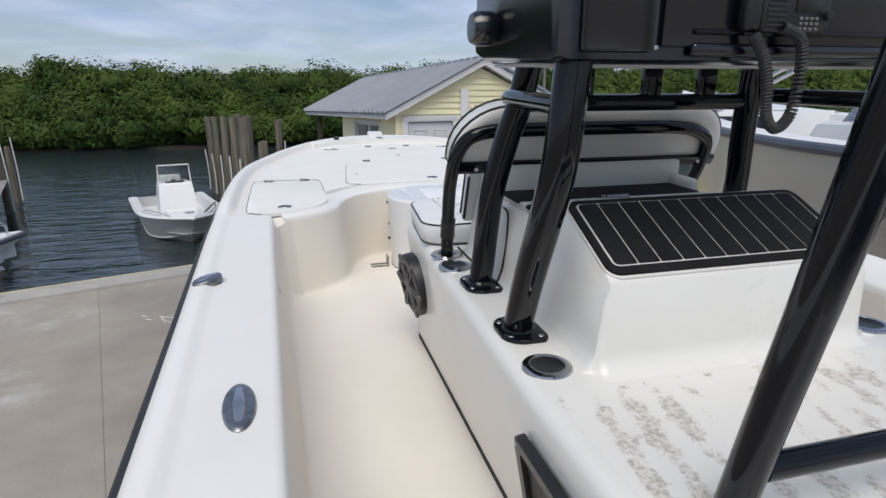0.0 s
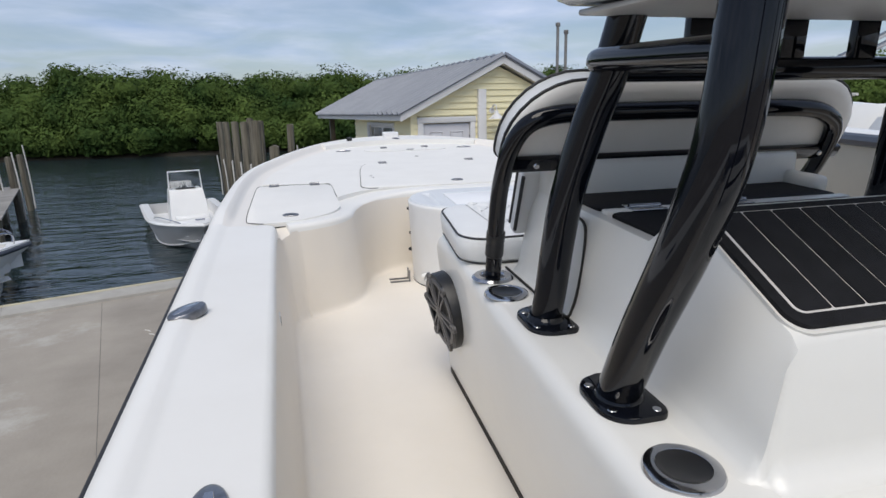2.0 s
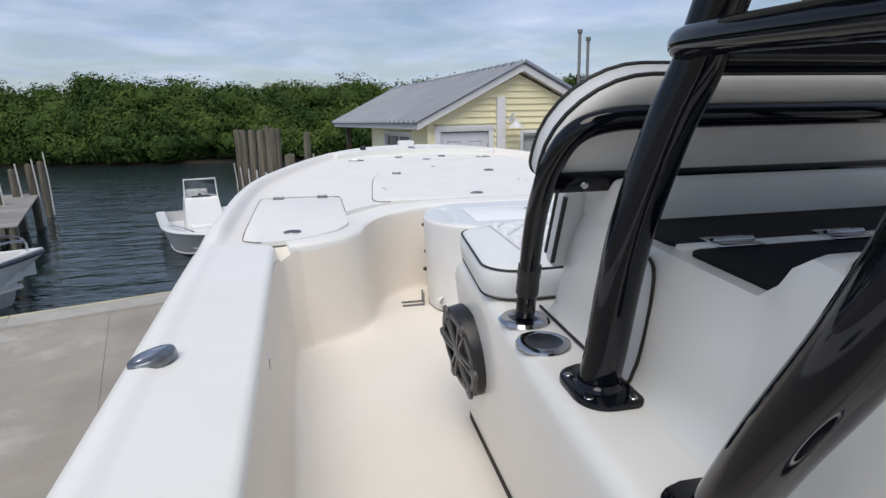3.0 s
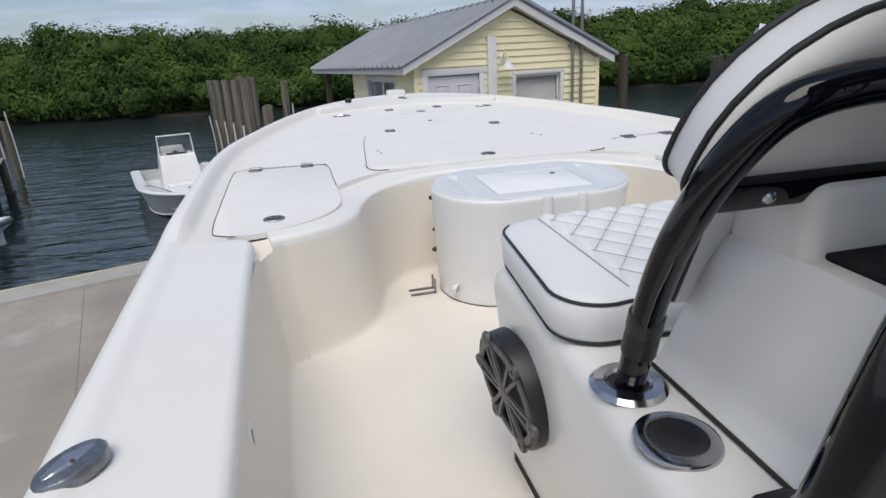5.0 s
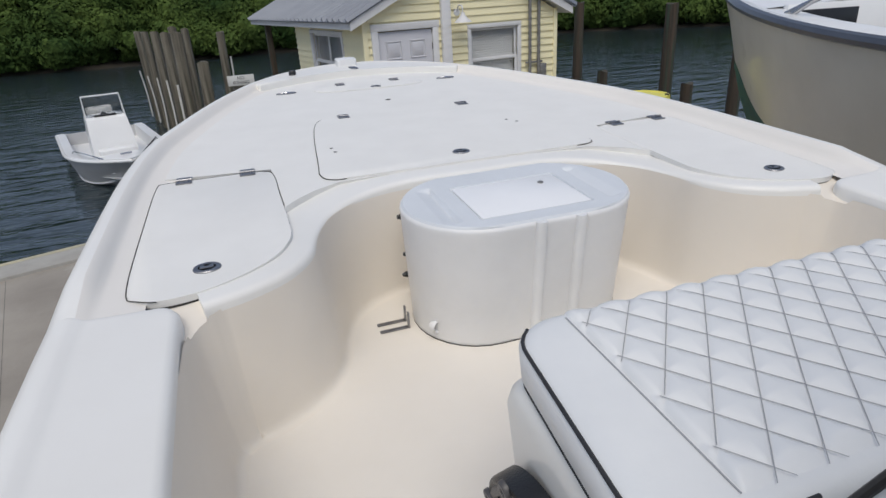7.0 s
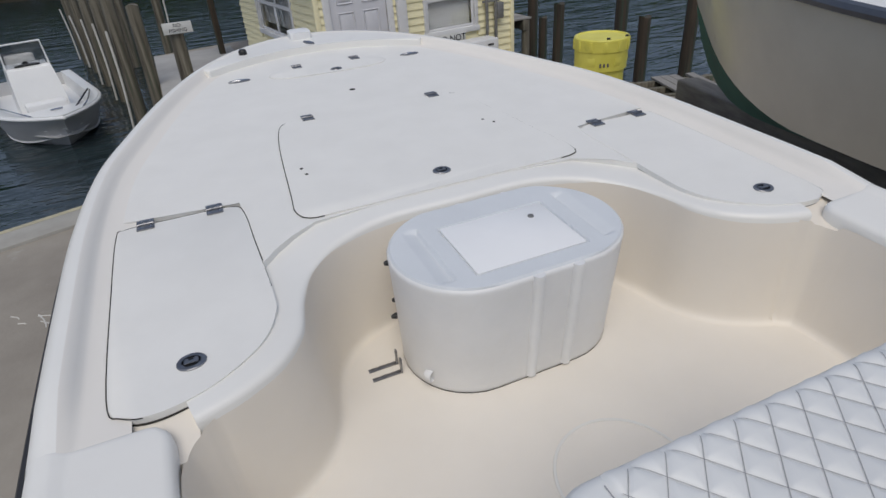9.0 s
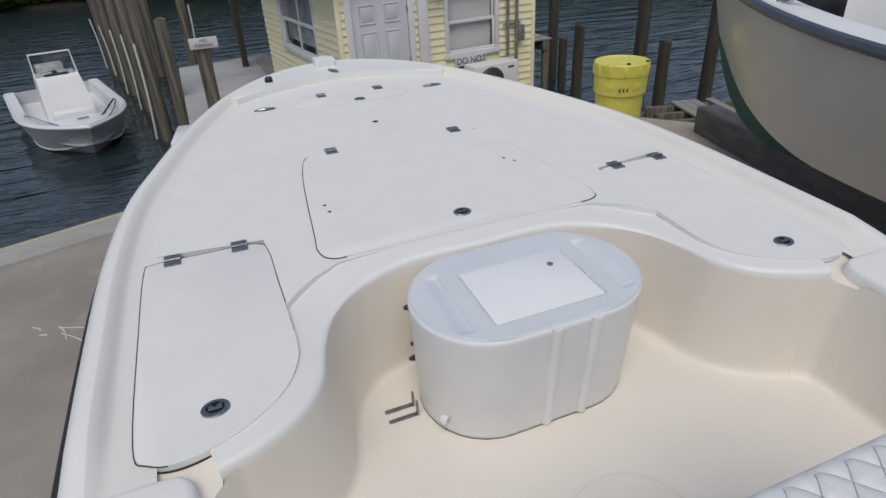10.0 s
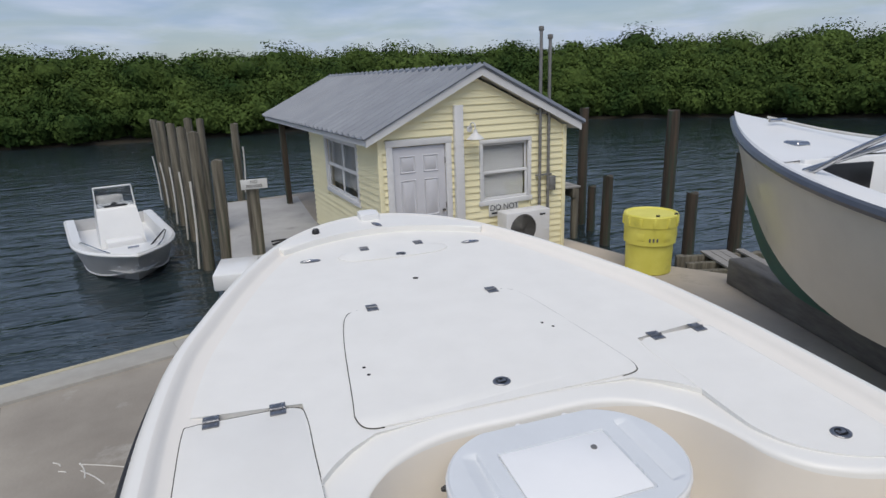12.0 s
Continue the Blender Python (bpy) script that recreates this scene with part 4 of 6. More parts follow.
def side_box():
    """Black framed storage door low on the port side."""
    bm = bmesh.new()
    m = Matrix.Translation((-0.478, -3.10, 0.27)) @ Matrix.Rotation(radians(-10.5), 4, "Y")
    out, inn = rounded(-0.165, -0.145, 0.165, 0.145, 0.025), rounded(-0.135, -0.115, 0.135, 0.115, 0.015)
    rings = [[m @ Vector((d, y, z)) for y, z in r] for d, r in ((0.006, out), (-0.012, out), (-0.016, [(y * 0.97, z * 0.97) for y, z in out]), (-0.016, inn), (-0.006, inn))]
    loft(bm, rings, True)
    ob = part("storage_frame", bm, BLACKPLASTIC, console, "black plastic storage door frame")
    p = prism(inn, -0.004, 0.004)
    bmesh.ops.transform(p, matrix=m @ Matrix.Rotation(radians(-90), 4, "Y") @ Matrix.Rotation(radians(90), 4, "Z"), verts=p.verts)
    part("storage_door", p, RUBBER, ob, "smoked dark storage door")
    sc = bmesh.new()
    for y in (-0.148, 0.148):
        for z in (-0.128, 0.128):
            lathe([(0, 0.003), (0.005, 0.002), (0.006, 0)], 8, sc, m @ Matrix.Translation((-0.016, y, z)) @ Matrix.Rotation(radians(-90), 4, "Y"))
    part("frame_screws", sc, STEEL, ob, kind="stuff")


side_box()


def speaker(s):
    m = BOAT @ Matrix.Translation((s * 0.455, -1.735, 0.290)) @ Matrix.Rotation(radians(-s * 7), 4, "Z") @ Matrix.Rotation(radians(s * 9), 4, "Y") @ Matrix.Rotation(radians(s * 90), 4, "Y") @ Matrix.Diagonal((1, 1, 0.74, 1))
    t = thing("speaker", m, "round black and grey marine speaker in the console side", "speaker", "console speakers")
    R = 0.128
    part("rim", lathe([(R, -0.02), (R, 0.026), (R * 0.985, 0.034), (R * 0.94, 0.038), (R * 0.90, 0.037), (R * 0.885, 0.022)], 48), BLACKPLASTIC, t, "black rim")
    part("cone", lathe([(R * 0.90, 0.016), (R * 0.74, 0.020), (R * 0.66, 0.008), (R * 0.25, -0.004), (0, 0.004)], 40), RUBBER, t, "dark speaker cone")
    part("grille_ring", lathe([(R * 0.90, 0.036), (R * 0.88, 0.042), (R * 0.78, 0.043), (R * 0.755, 0.039), (R * 0.77, 0.034)], 48), SPEAKERGREY, t, "grey grille ring")
    for k in range(6):
        a = radians(60 * k + 24)
        g = bmesh.new()
        ax, ay = math.cos(a), math.sin(a)
        for side in (-1, 1):
            px, py = -ay * side, ax * side
            rings = []
            for f, off in ((0.12, 0.006), (0.45, 0.0095), (0.86, 0.017)):
                c = Vector((R * f * ax + px * off, R * f * ay + py * off, 0.041 + 0.003 * math.sin(f * 3)))
                rings.append([c + Vector((px * 0.0052, py * 0.0052, -0.006)), c + Vector((px * 0.0042, py * 0.0042, 0.003)), c + Vector((-px * 0.0042, -py * 0.0042, 0.003)), c + Vector((-px * 0.0052, -py * 0.0052, -0.006))])
            loft(g, rings, True, True)
        tab = Matrix.Translation((R * 0.90 * ax, R * 0.90 * ay, 0)) @ Matrix.Rotation(a, 4, "Z")
        lathe([(0.005, 0.040), (0.006, 0.047), (0.013, 0.047), (0.015, 0.043), (0.015, 0.034)], 16, g, tab @ Matrix.Diagonal((1.25, 1.0, 1, 1)))
        part("grille_spoke", g, SPEAKERGREY, t, "grey forked grille spoke")
    part("tweeter", lathe([(0, 0.048), (0.018, 0.047), (0.026, 0.043), (0.028, 0.034)], 24), SPEAKERGREY, t, "grey tweeter cap")
    return t


speaker(-1)
speaker(1)


def seat_cushion():
    """Front seat cushion: plain bolsters at the ends, a quilted middle, dark piping round the top."""
    t = thing("seat_cushion", BOAT, "white vinyl seat cushion with quilted middle and dark piping", "cushion")
    w_f, w_a, yf, ya, z0, z1 = 0.447, 0.470, -1.562, -1.985, SH + 0.002, 0.603

    def ring(z, d, r):
        pts = []
        for cx, cy, a in ((w_f - d - r, yf - d - r, 0), (-(w_f - d - r), yf - d - r, 90), (-(w_a - d - r), ya + d + r, 180), (w_a - d - r, ya + d + r, 270)):
            for k in range(8):
                q = radians(a + 90 * k / 7)
                pts.append((cx + r * math.cos(q), cy + r * math.sin(q), z))
        return pts
    bm = bmesh.new()
    vs = loft(bm, [ring(z0, 0.012, 0.07), ring(z0 + 0.012, 0.0, 0.08), ring(z1 - 0.022, -0.004, 0.08), ring(z1 - 0.008, 0.006, 0.075), ring(z1 - 0.001, 0.022, 0.065)], True)
    bm.faces.new(vs[-1]); bm.faces.new(vs[0][::-1])
    part("cushion_body", bm, VINYL, t, "", 50)
    pip = ring(z1 - 0.012, 0.001, 0.078)
    part("piping", tube(pip[11:24] + [(-0.35, ya + 0.004, z1 - 0.011), (-0.27, ya + 0.004, z1 - 0.010)], 0.0032, 8, None, 2, False), RUBBER, t, "dark navy piping")
    part("piping", tube([(0.27, ya + 0.004, z1 - 0.010), (0.35, ya + 0.004, z1 - 0.011)] + pip[24:] + pip[:5], 0.0032, 8, None, 2, False), RUBBER, t, "dark navy piping")
    # thin dark tube drawn as the shadow line under the cushion's edge
    part("lower_piping_and_shadow", tube([(x, y, z0 + 0.002) for x, y, _ in ring(0, 0.004, 0.078)] + [(x, y, z0 + 0.002) for x, y, _ in ring(0, 0.004, 0.078)][:1], 0.0024, 8, None, 2, False), RUBBER, t)
    # quilted panel: diamond puffs divided by sunk seams
    q = bmesh.new()
    nx, ny = 190, 120
    grid = []
    xs, ys = np.linspace(-0.352, 0.352, nx), np.linspace(ya + 0.02, yf - 0.008, ny)
    for y in ys:
        row = []
        for x in xs:
            a, b = (x + y * 0.8) / 0.074, (x - y * 0.8) / 0.074
            f = min(abs(math.sin(math.pi * a)), abs(math.sin(math.pi * b)))
            e = min(1.0, (0.352 - abs(x)) / 0.012, (y - ys[0]) / 0.035)
            over = max(0.0, y - ys[-1] + 0.03) / 0.03
            row.append(q.verts.new((x, y + 0.004 * f * over, z1 - 0.004 + e * (0.004 + 0.010 * f ** 0.5) - 0.014 * over ** 2.4)))
        grid.append(row)
    for j in range(ny - 1):
        for i in range(nx - 1):
            q.faces.new((grid[j][i], grid[j][i + 1], grid[j + 1][i + 1], grid[j + 1][i]))
    part("quilted_panel", q, VINYL, t, "quilted white vinyl", 180)
    th = bmesh.new()
    for sgn in (1, -1):
        for k in range(-34, 35):
            pts = []
            for y in np.linspace(ya + 0.025, yf - 0.010, 30):
                x = k * 0.074 - sgn * y * 0.8
                if abs(x) < 0.340:
                    pts.append((x, y, z1 + 0.0038 - 0.014 * (max(0.0, y - yf + 0.038) / 0.03) ** 2.4))
            if len(pts) > 2:
                tube(pts, 0.00065, 4, th, 1, False)
    for x in (-0.353, 0.353):
        tube([(x, ya + 0.03, z1 + 0.0005), (x, yf - 0.026, z1 + 0.0005)], 0.0012, 5, th, 1, False)
    part("stitching", th, surf("grey_thread", (0.36, 0.365, 0.38), None, 20, 0.8), t, "dark stitching", kind="stuff")
    return t


seat_cushion()
part("seat_back_wall", boxed((0.01, -2.17, 0.785), (0.66, 0.13, 0.11), 0.02, None, 3), CONSOLE, console, "ivory wall behind the seat")
part("side_lip", boxed((0.315, -2.26, 0.765), (0.035, 0.16, 0.045), 0.015, None, 3), CONSOLE, console)


def backrest():
    """Folding backrest: padded slab on a black tube frame that stands in two sockets."""
    t = thing("backrest", BOAT @ Matrix.Translation((0.02, -0.055, 0)), "padded grey-white backrest with dark piping on black tubes", "backrest")

    def face(d, z0=0.842, z1=1.062, w=0.466, r=0.160):
        pts = []
        for cx, cz, a, q in ((w - r, z1 - r, 0, r), (-(w - r), z1 - r, 90, r), (-(w - 0.035), z0 + 0.035, 180, 0.035), (w - 0.035, z0 + 0.035, 270, 0.035)):
            q = max(q - d, 0.004)
            for k in range(9):
                u = radians(a + 90 * k / 8)
                pts.append((cx + q * math.cos(u), cz + q * math.sin(u)))
        return pts
    tilt = Matrix.Translation((0, -2.06, 0.815)) @ Matrix.Rotation(radians(27), 4, "X") @ Matrix.Translation((0, 0, -0.815))
    put = lambda pts, y: [tilt @ Vector((x, y, z)) for x, z in pts]
    bm = bmesh.new()
    vs = loft(bm, [put(face(0.03), 0.004), put(face(0.012), 0.0), put(face(0.0), -0.014), put(face(0.0), -0.049), put(face(0.008), -0.054)], True)
    bm.faces.new(vs[0]); bm.faces.new(vs[-1][::-1])
    part("pad", bm, VINYL, t, "white padded front", 50)
    b2 = bmesh.new()
    vs = loft(b2, [put(face(0.004), -0.050), put(face(0.001), -0.056), put(face(0.006), -0.066), put(face(0.025), -0.072), put(face(0.05), -0.073)], True)
    b2.faces.new(vs[-1][::-1])
    part("back_panel", b2, VINYLGREY, t, "grey-white back panel", 50)
    for y in (-0.012, -0.052):
        p = put(face(-0.001), y)
        part("piping", tube(p + p[:1], 0.0036, 8, None, 2, False), RUBBER, t, "dark piping")
    # tube frame behind the pad
    top = [Vector((x - 0.02, y + 0.055, z)) for x, y, z in ((-0.440, -2.190, 0.795), (-0.437, -2.232, 0.865), (-0.412, -2.262, 0.918), (-0.355, -2.276, 0.940), (-0.25, -2.281, 0.944), (0.0, -2.282, 0.945), (0.26, -2.281, 0.943), (0.36, -2.270, 0.925), (0.415, -2.243, 0.885), (0.43, -2.200, 0.80))]
    part("frame_tube", tube([(-0.442, -2.027, 0.50), (-0.449, -2.064, 0.64), (-0.456, -2.100, 0.73)] + top + [(0.416, -2.100, 0.73), (0.409, -2.064, 0.64), (0.402, -2.027, 0.50)], 0.0205, 16, None, 6), BLACKTUBE, t, "black tube frame")
    for x in (-0.442, 0.402):
        part("collar", lathe([(0.020, -0.034), (0.0235, -0.030), (0.0230, 0.0), (0.0220, 0.004), (0.0238, 0.010), (0.0235, 0.034), (0.020, 0.037)], 18, None, Matrix.Translation((x * 1.012, -2.057, 0.615)) @ Matrix.Rotation(radians(11), 4, "X")), BLACKPLASTIC, t, "black joint collar")
        part("socket", lathe([(0.027, -0.06), (0.029, 0.001), (0.034, 0.007), (0.048, 0.006), (0.055, 0.0)], 30, None, Matrix.Translation((x, -2.027, SH + 0.001))), STEEL, t, "polished steel socket ring")
        part("collar_screw", lathe([(0.002, 0.003), (0.005, 0.002), (0.006, 0)], 12, None, Matrix.Translation((x * 1.012 - math.copysign(0.021, x) * 0.6, -2.075, 0.630)) @ Matrix.Rotation(radians(90), 4, "X")), STEEL, t, "steel collar screw")
        # flat dark ring painted as the shade round the tube in its socket
        part("socket_shade_ring", lathe([(0.015, 0.002), (0.0285, 0.0025)], 24, None, Matrix.Translation((x, -2.027, SH + 0.001))), DARK, t, "dark ring painted as the shade inside the socket")
    for z, w in ((0.872, 0.450),):
        bar = bmesh.new()
        box(bar, (0, -0.082, z), (2 * w, 0.020, 0.036), 0.006)
        bmesh.ops.transform(bar, matrix=tilt, verts=bar.verts)
        part("cross_bar", bar, BLACKTUBE, t, "black cross bar")
    sc = bmesh.new()
    for x, z in ((-0.39, 0.872), (0.39, 0.872)):
        lathe([(0, 0.004), (0.006, 0.003), (0.008, 0)], 12, sc, tilt @ Matrix.Translation((x, -0.092, z)) @ Matrix.Rotation(radians(90), 4, "X"))
    part("screw_heads", sc, STEEL, t, "steel screws", kind="stuff")
    lower = bmesh.new()
    box(lower, (-0.02, -2.020, 0.715), (0.725, 0.040, 0.185), 0.012, Matrix.Translation((0, -2.020, 0.70)) @ Matrix.Rotation(radians(19), 4, "X") @ Matrix.Translation((0, 2.020, -0.70)), 3)
    part("lower_pad", lower, VINYL, t, "white lower back pad", 50)
    for s in (-1, 1):
        for off in (0.018, -0.020):
            part("lower_piping_and_shadow", tube([(-0.02 + s * 0.361, -2.020 + off * 0.945 - k * 0.326, 0.70 + off * 0.326 + k * 0.945) for k in (-0.060, 0.0, 0.095)], 0.005, 8, None, 1, False), RUBBER, t, "dark piping")
    return t


backrest()


def tower():
    t = thing("tower", BOAT, "glossy black tube tower with an electronics box", "tower")
    R = 0.033
    for s in (-1, 1):
        part("leg", tube([(s * 0.405, -2.382, SH + 0.005), (s * 0.401, -2.395, 0.59), (s * 0.398, -2.412, 0.70), (s * 0.391, -2.428, 0.80), (s * 0.366, -2.452, 0.935), (s * 0.346, -2.475, 1.02), (s * 0.33, -2.50, 1.13)], R, 22), BLACKTUBE, t, "black front leg")
        part("leg", tube([(s * 0.418, -2.70, SH + 0.005), (s * 0.425, -2.765, 0.66), (s * 0.43, -2.845, 0.82), (s * 0.425, -2.885, 0.95), (s * 0.408, -2.88, 1.13)], R * 1.05, 22), BLACKTUBE, t, "black bent aft leg")
        for y, x in ((-2.385, 0.406), (-2.705, 0.417)):
            wide_r = (0.048, 0.020, 0.020, 0.048) if s > 0 else (0.020, 0.048, 0.048, 0.020)
            pl = prism(rounded(s * x - 0.052, y - 0.072, s * x + 0.052, y + 0.072, wide_r), SH + 0.0005, SH + 0.010, 0.003)
            lathe([(R * 1.22, SH + 0.009), (R * 1.20, SH + 0.012), (R * 1.10, SH + 0.016), (R * 1.02, SH + 0.020)], 22, pl, Matrix.Translation((s * x, y, 0)))
            f = part("flange", pl, BLACKTUBE, t, "black mounting flange")
            sc = bmesh.new()
            for dx in (-0.034, 0.034):
                for dy in (-0.054, 0.054):
                    k = 0.72 if dx * s > 0 else 1.0
                    lathe([(0, 0.0008), (0.003, 0.0016), (0.0065, 0.0012), (0.0075, 0)], 12, sc, Matrix.Translation((s * x + dx, y + dy * k, SH + 0.0098)))
            part("bolt_heads", sc, STEEL, f, "steel bolts", kind="stuff")
        part("side_brace", tube([(s * 0.348, -2.465, 1.040), (s * 0.385, -2.52, 1.046), (s * 0.415, -2.86, 1.046)], 0.020, 16, None, 6), BLACKTUBE, t, "black side brace")
        # aft uprights of the leaning frame
        part("upright", tube([(s * 0.366, -3.347, SH), (s * 0.372, -3.384, 0.69), (s * 0.387, -3.470, 1.095), (s * 0.405, -3.56, 1.55)], 0.0255, 22), BLACKTUBE, t, "black aft upright")
    part("lower_bar", tube([(-0.352, -3.37, 0.612), (0.352, -3.37, 0.612)], 0.019, 16, None, 1, False), BLACKTUBE, t, "black lower cross bar")
    part("upper_bar", tube([(-0.405, -3.56, 1.545), (0.405, -3.56, 1.545)], 0.026, 16, None, 1, False), BLACKTUBE, t, "black upper cross bar")
    part("cross_tube", tube([(-0.345, -2.475, 1.030), (0.345, -2.475, 1.030)], 0.022, 16, None, 1, False), BLACKTUBE, t, "black cross tube")
    for x in (-0.17, 0.03, 0.20):
        part("hanger", boxed((x, -2.475, 1.085), (0.055, 0.02, 0.10), 0.004), BLACKTUBE, t, "black hanger plate")
    # electronics box: bevelled shell with a face frame on its aft side
    prof = [(-2.925, 1.128), (-2.90, 1.120), (-2.50, 1.130), (-2.455, 1.142), (-2.445, 1.160), (-2.47, 1.47), (-2.50, 1.50), (-2.88, 1.50), (-2.92, 1.47)]
    bm = bmesh.new()
    rings = [[(x, -2.69 + (y + 2.69) * k, 1.30 + (z - 1.30) * k) for y, z in prof] for x, k in ((-0.462, 0.90), (-0.458, 0.955), (-0.44, 1.0), (0.44, 1.0), (0.458, 0.955), (0.462, 0.90))]
    loft(bm, rings, True, True)
    shell = part("electronics_box", bm, BLACKBOX, t, "glossy black electronics box", 32)
    part("face_frame", boxed((0.07, -2.931, 1.30), (0.68, 0.012, 0.30), 0.005), BLACKBOX, shell, "black face frame")
    part("lower_rail", boxed((0.09, -2.941, 1.176), (0.60, 0.012, 0.010), 0.004), BLACKTUBE, shell)
    part("face_step", boxed((0.09, -2.938, 1.146), (0.60, 0.016, 0.022), 0.007, None, 3), BLACKBOX, shell)
    part("port_flange", boxed((-0.355, -2.931, 1.30), (0.14, 0.010, 0.32), 0.006), BLACKBOX, shell)
    sc = bmesh.new()
    for x in (-0.262, 0.40):
        lathe([(0, 0.002), (0.0035, 0.0015), (0.0045, 0)], 12, sc, Matrix.Translation((x - 0.018, -2.937, 1.148)) @ Matrix.Rotation(radians(90), 4, "X"))
    part("box_screws", sc, STEEL, shell, "steel screws", kind="stuff")
    part("underside_tray", boxed((0.0, -2.66, 1.121), (0.84, 0.34, 0.010), 0.004), BOATGREY, shell, "white underside tray")
    lm = Matrix.Translation((-0.462, -2.61, 1.195)) @ Matrix.Rotation(radians(-90), 4, "Y")
    part("deck_light", lathe([(0.020, -0.01), (0.030, 0.0), (0.036, 0.012), (0.036, 0.045), (0.030, 0.056), (0, 0.058)], 24, None, lm), BLACKBOX, shell, "black side light")
    return t


tower()


def radio():
    m = BOAT @ Matrix.Translation((-0.036, -2.955, 1.170)) @ Matrix.Scale(0.72, 4)
    t = thing("radio", m, "black marine radio with coiled handset cord", "radio")
    bm = boxed((0.02, 0, 0.055), (0.21, 0.045, 0.095), 0.014, None, 3)
    b = part("radio_body", bm, BLACKPLASTIC, t, "black radio body")
    part("screen", boxed((0.05, -0.0235, 0.075), (0.075, 0.004, 0.038), 0.001), DARK, b, "dark screen")
    for i in range(4):
        for j in range(3):
            part("key", boxed((0.030 + 0.016 * i, -0.0245, 0.018 + 0.012 * j), (0.010, 0.004, 0.007), 0.001), GALV, b)
    part("knob", lathe([(0.012, 0), (0.012, 0.014), (0, 0.016)], 16, None, Matrix.Translation((0.108, -0.022, 0.05)) @ Matrix.Rotation(radians(90), 4, "X")), BLACKPLASTIC, b)
    for k in range(6):
        part("grille_bar", boxed((-0.045, -0.0235, 0.024 + 0.012 * k), (0.055, 0.004, 0.005), 0.001), RUBBER, b)
    part("handset", boxed((-0.108, -0.006, 0.065), (0.046, 0.042, 0.11), 0.014, None, 3), BLACKPLASTIC, t, "black hand microphone")
    coil = []
    base = cat([(-0.10, -0.02, 0.0), (-0.075, -0.035, -0.05), (-0.055, -0.04, -0.12), (-0.045, -0.04, -0.19), (-0.01, -0.04, -0.225), (0.03, -0.04, -0.19), (0.045, -0.035, -0.09), (0.035, -0.03, -0.01), (-0.02, -0.025, 0.02)], 10)
    n = 74 * 8
    for i in range(n):
        f = i / (n - 1) * (len(base) - 1)
        k = min(int(f), len(base) - 2)
        p, d = base[k].lerp(base[k + 1], f - k), (base[k + 1] - base[k]).normalized()
        u = Vector((0, 1, 0)); u = (u - d * u.dot(d)).normalized(); v = d.cross(u)
        a = 2 * math.pi * i / 8
        coil.append(p + 0.0115 * (math.cos(a) * u + math.sin(a) * v))
    part("coiled_cord", tube(coil, 0.0040, 6, None, 1, False), RUBBER, t, "black coiled cord")
    return t


radio()


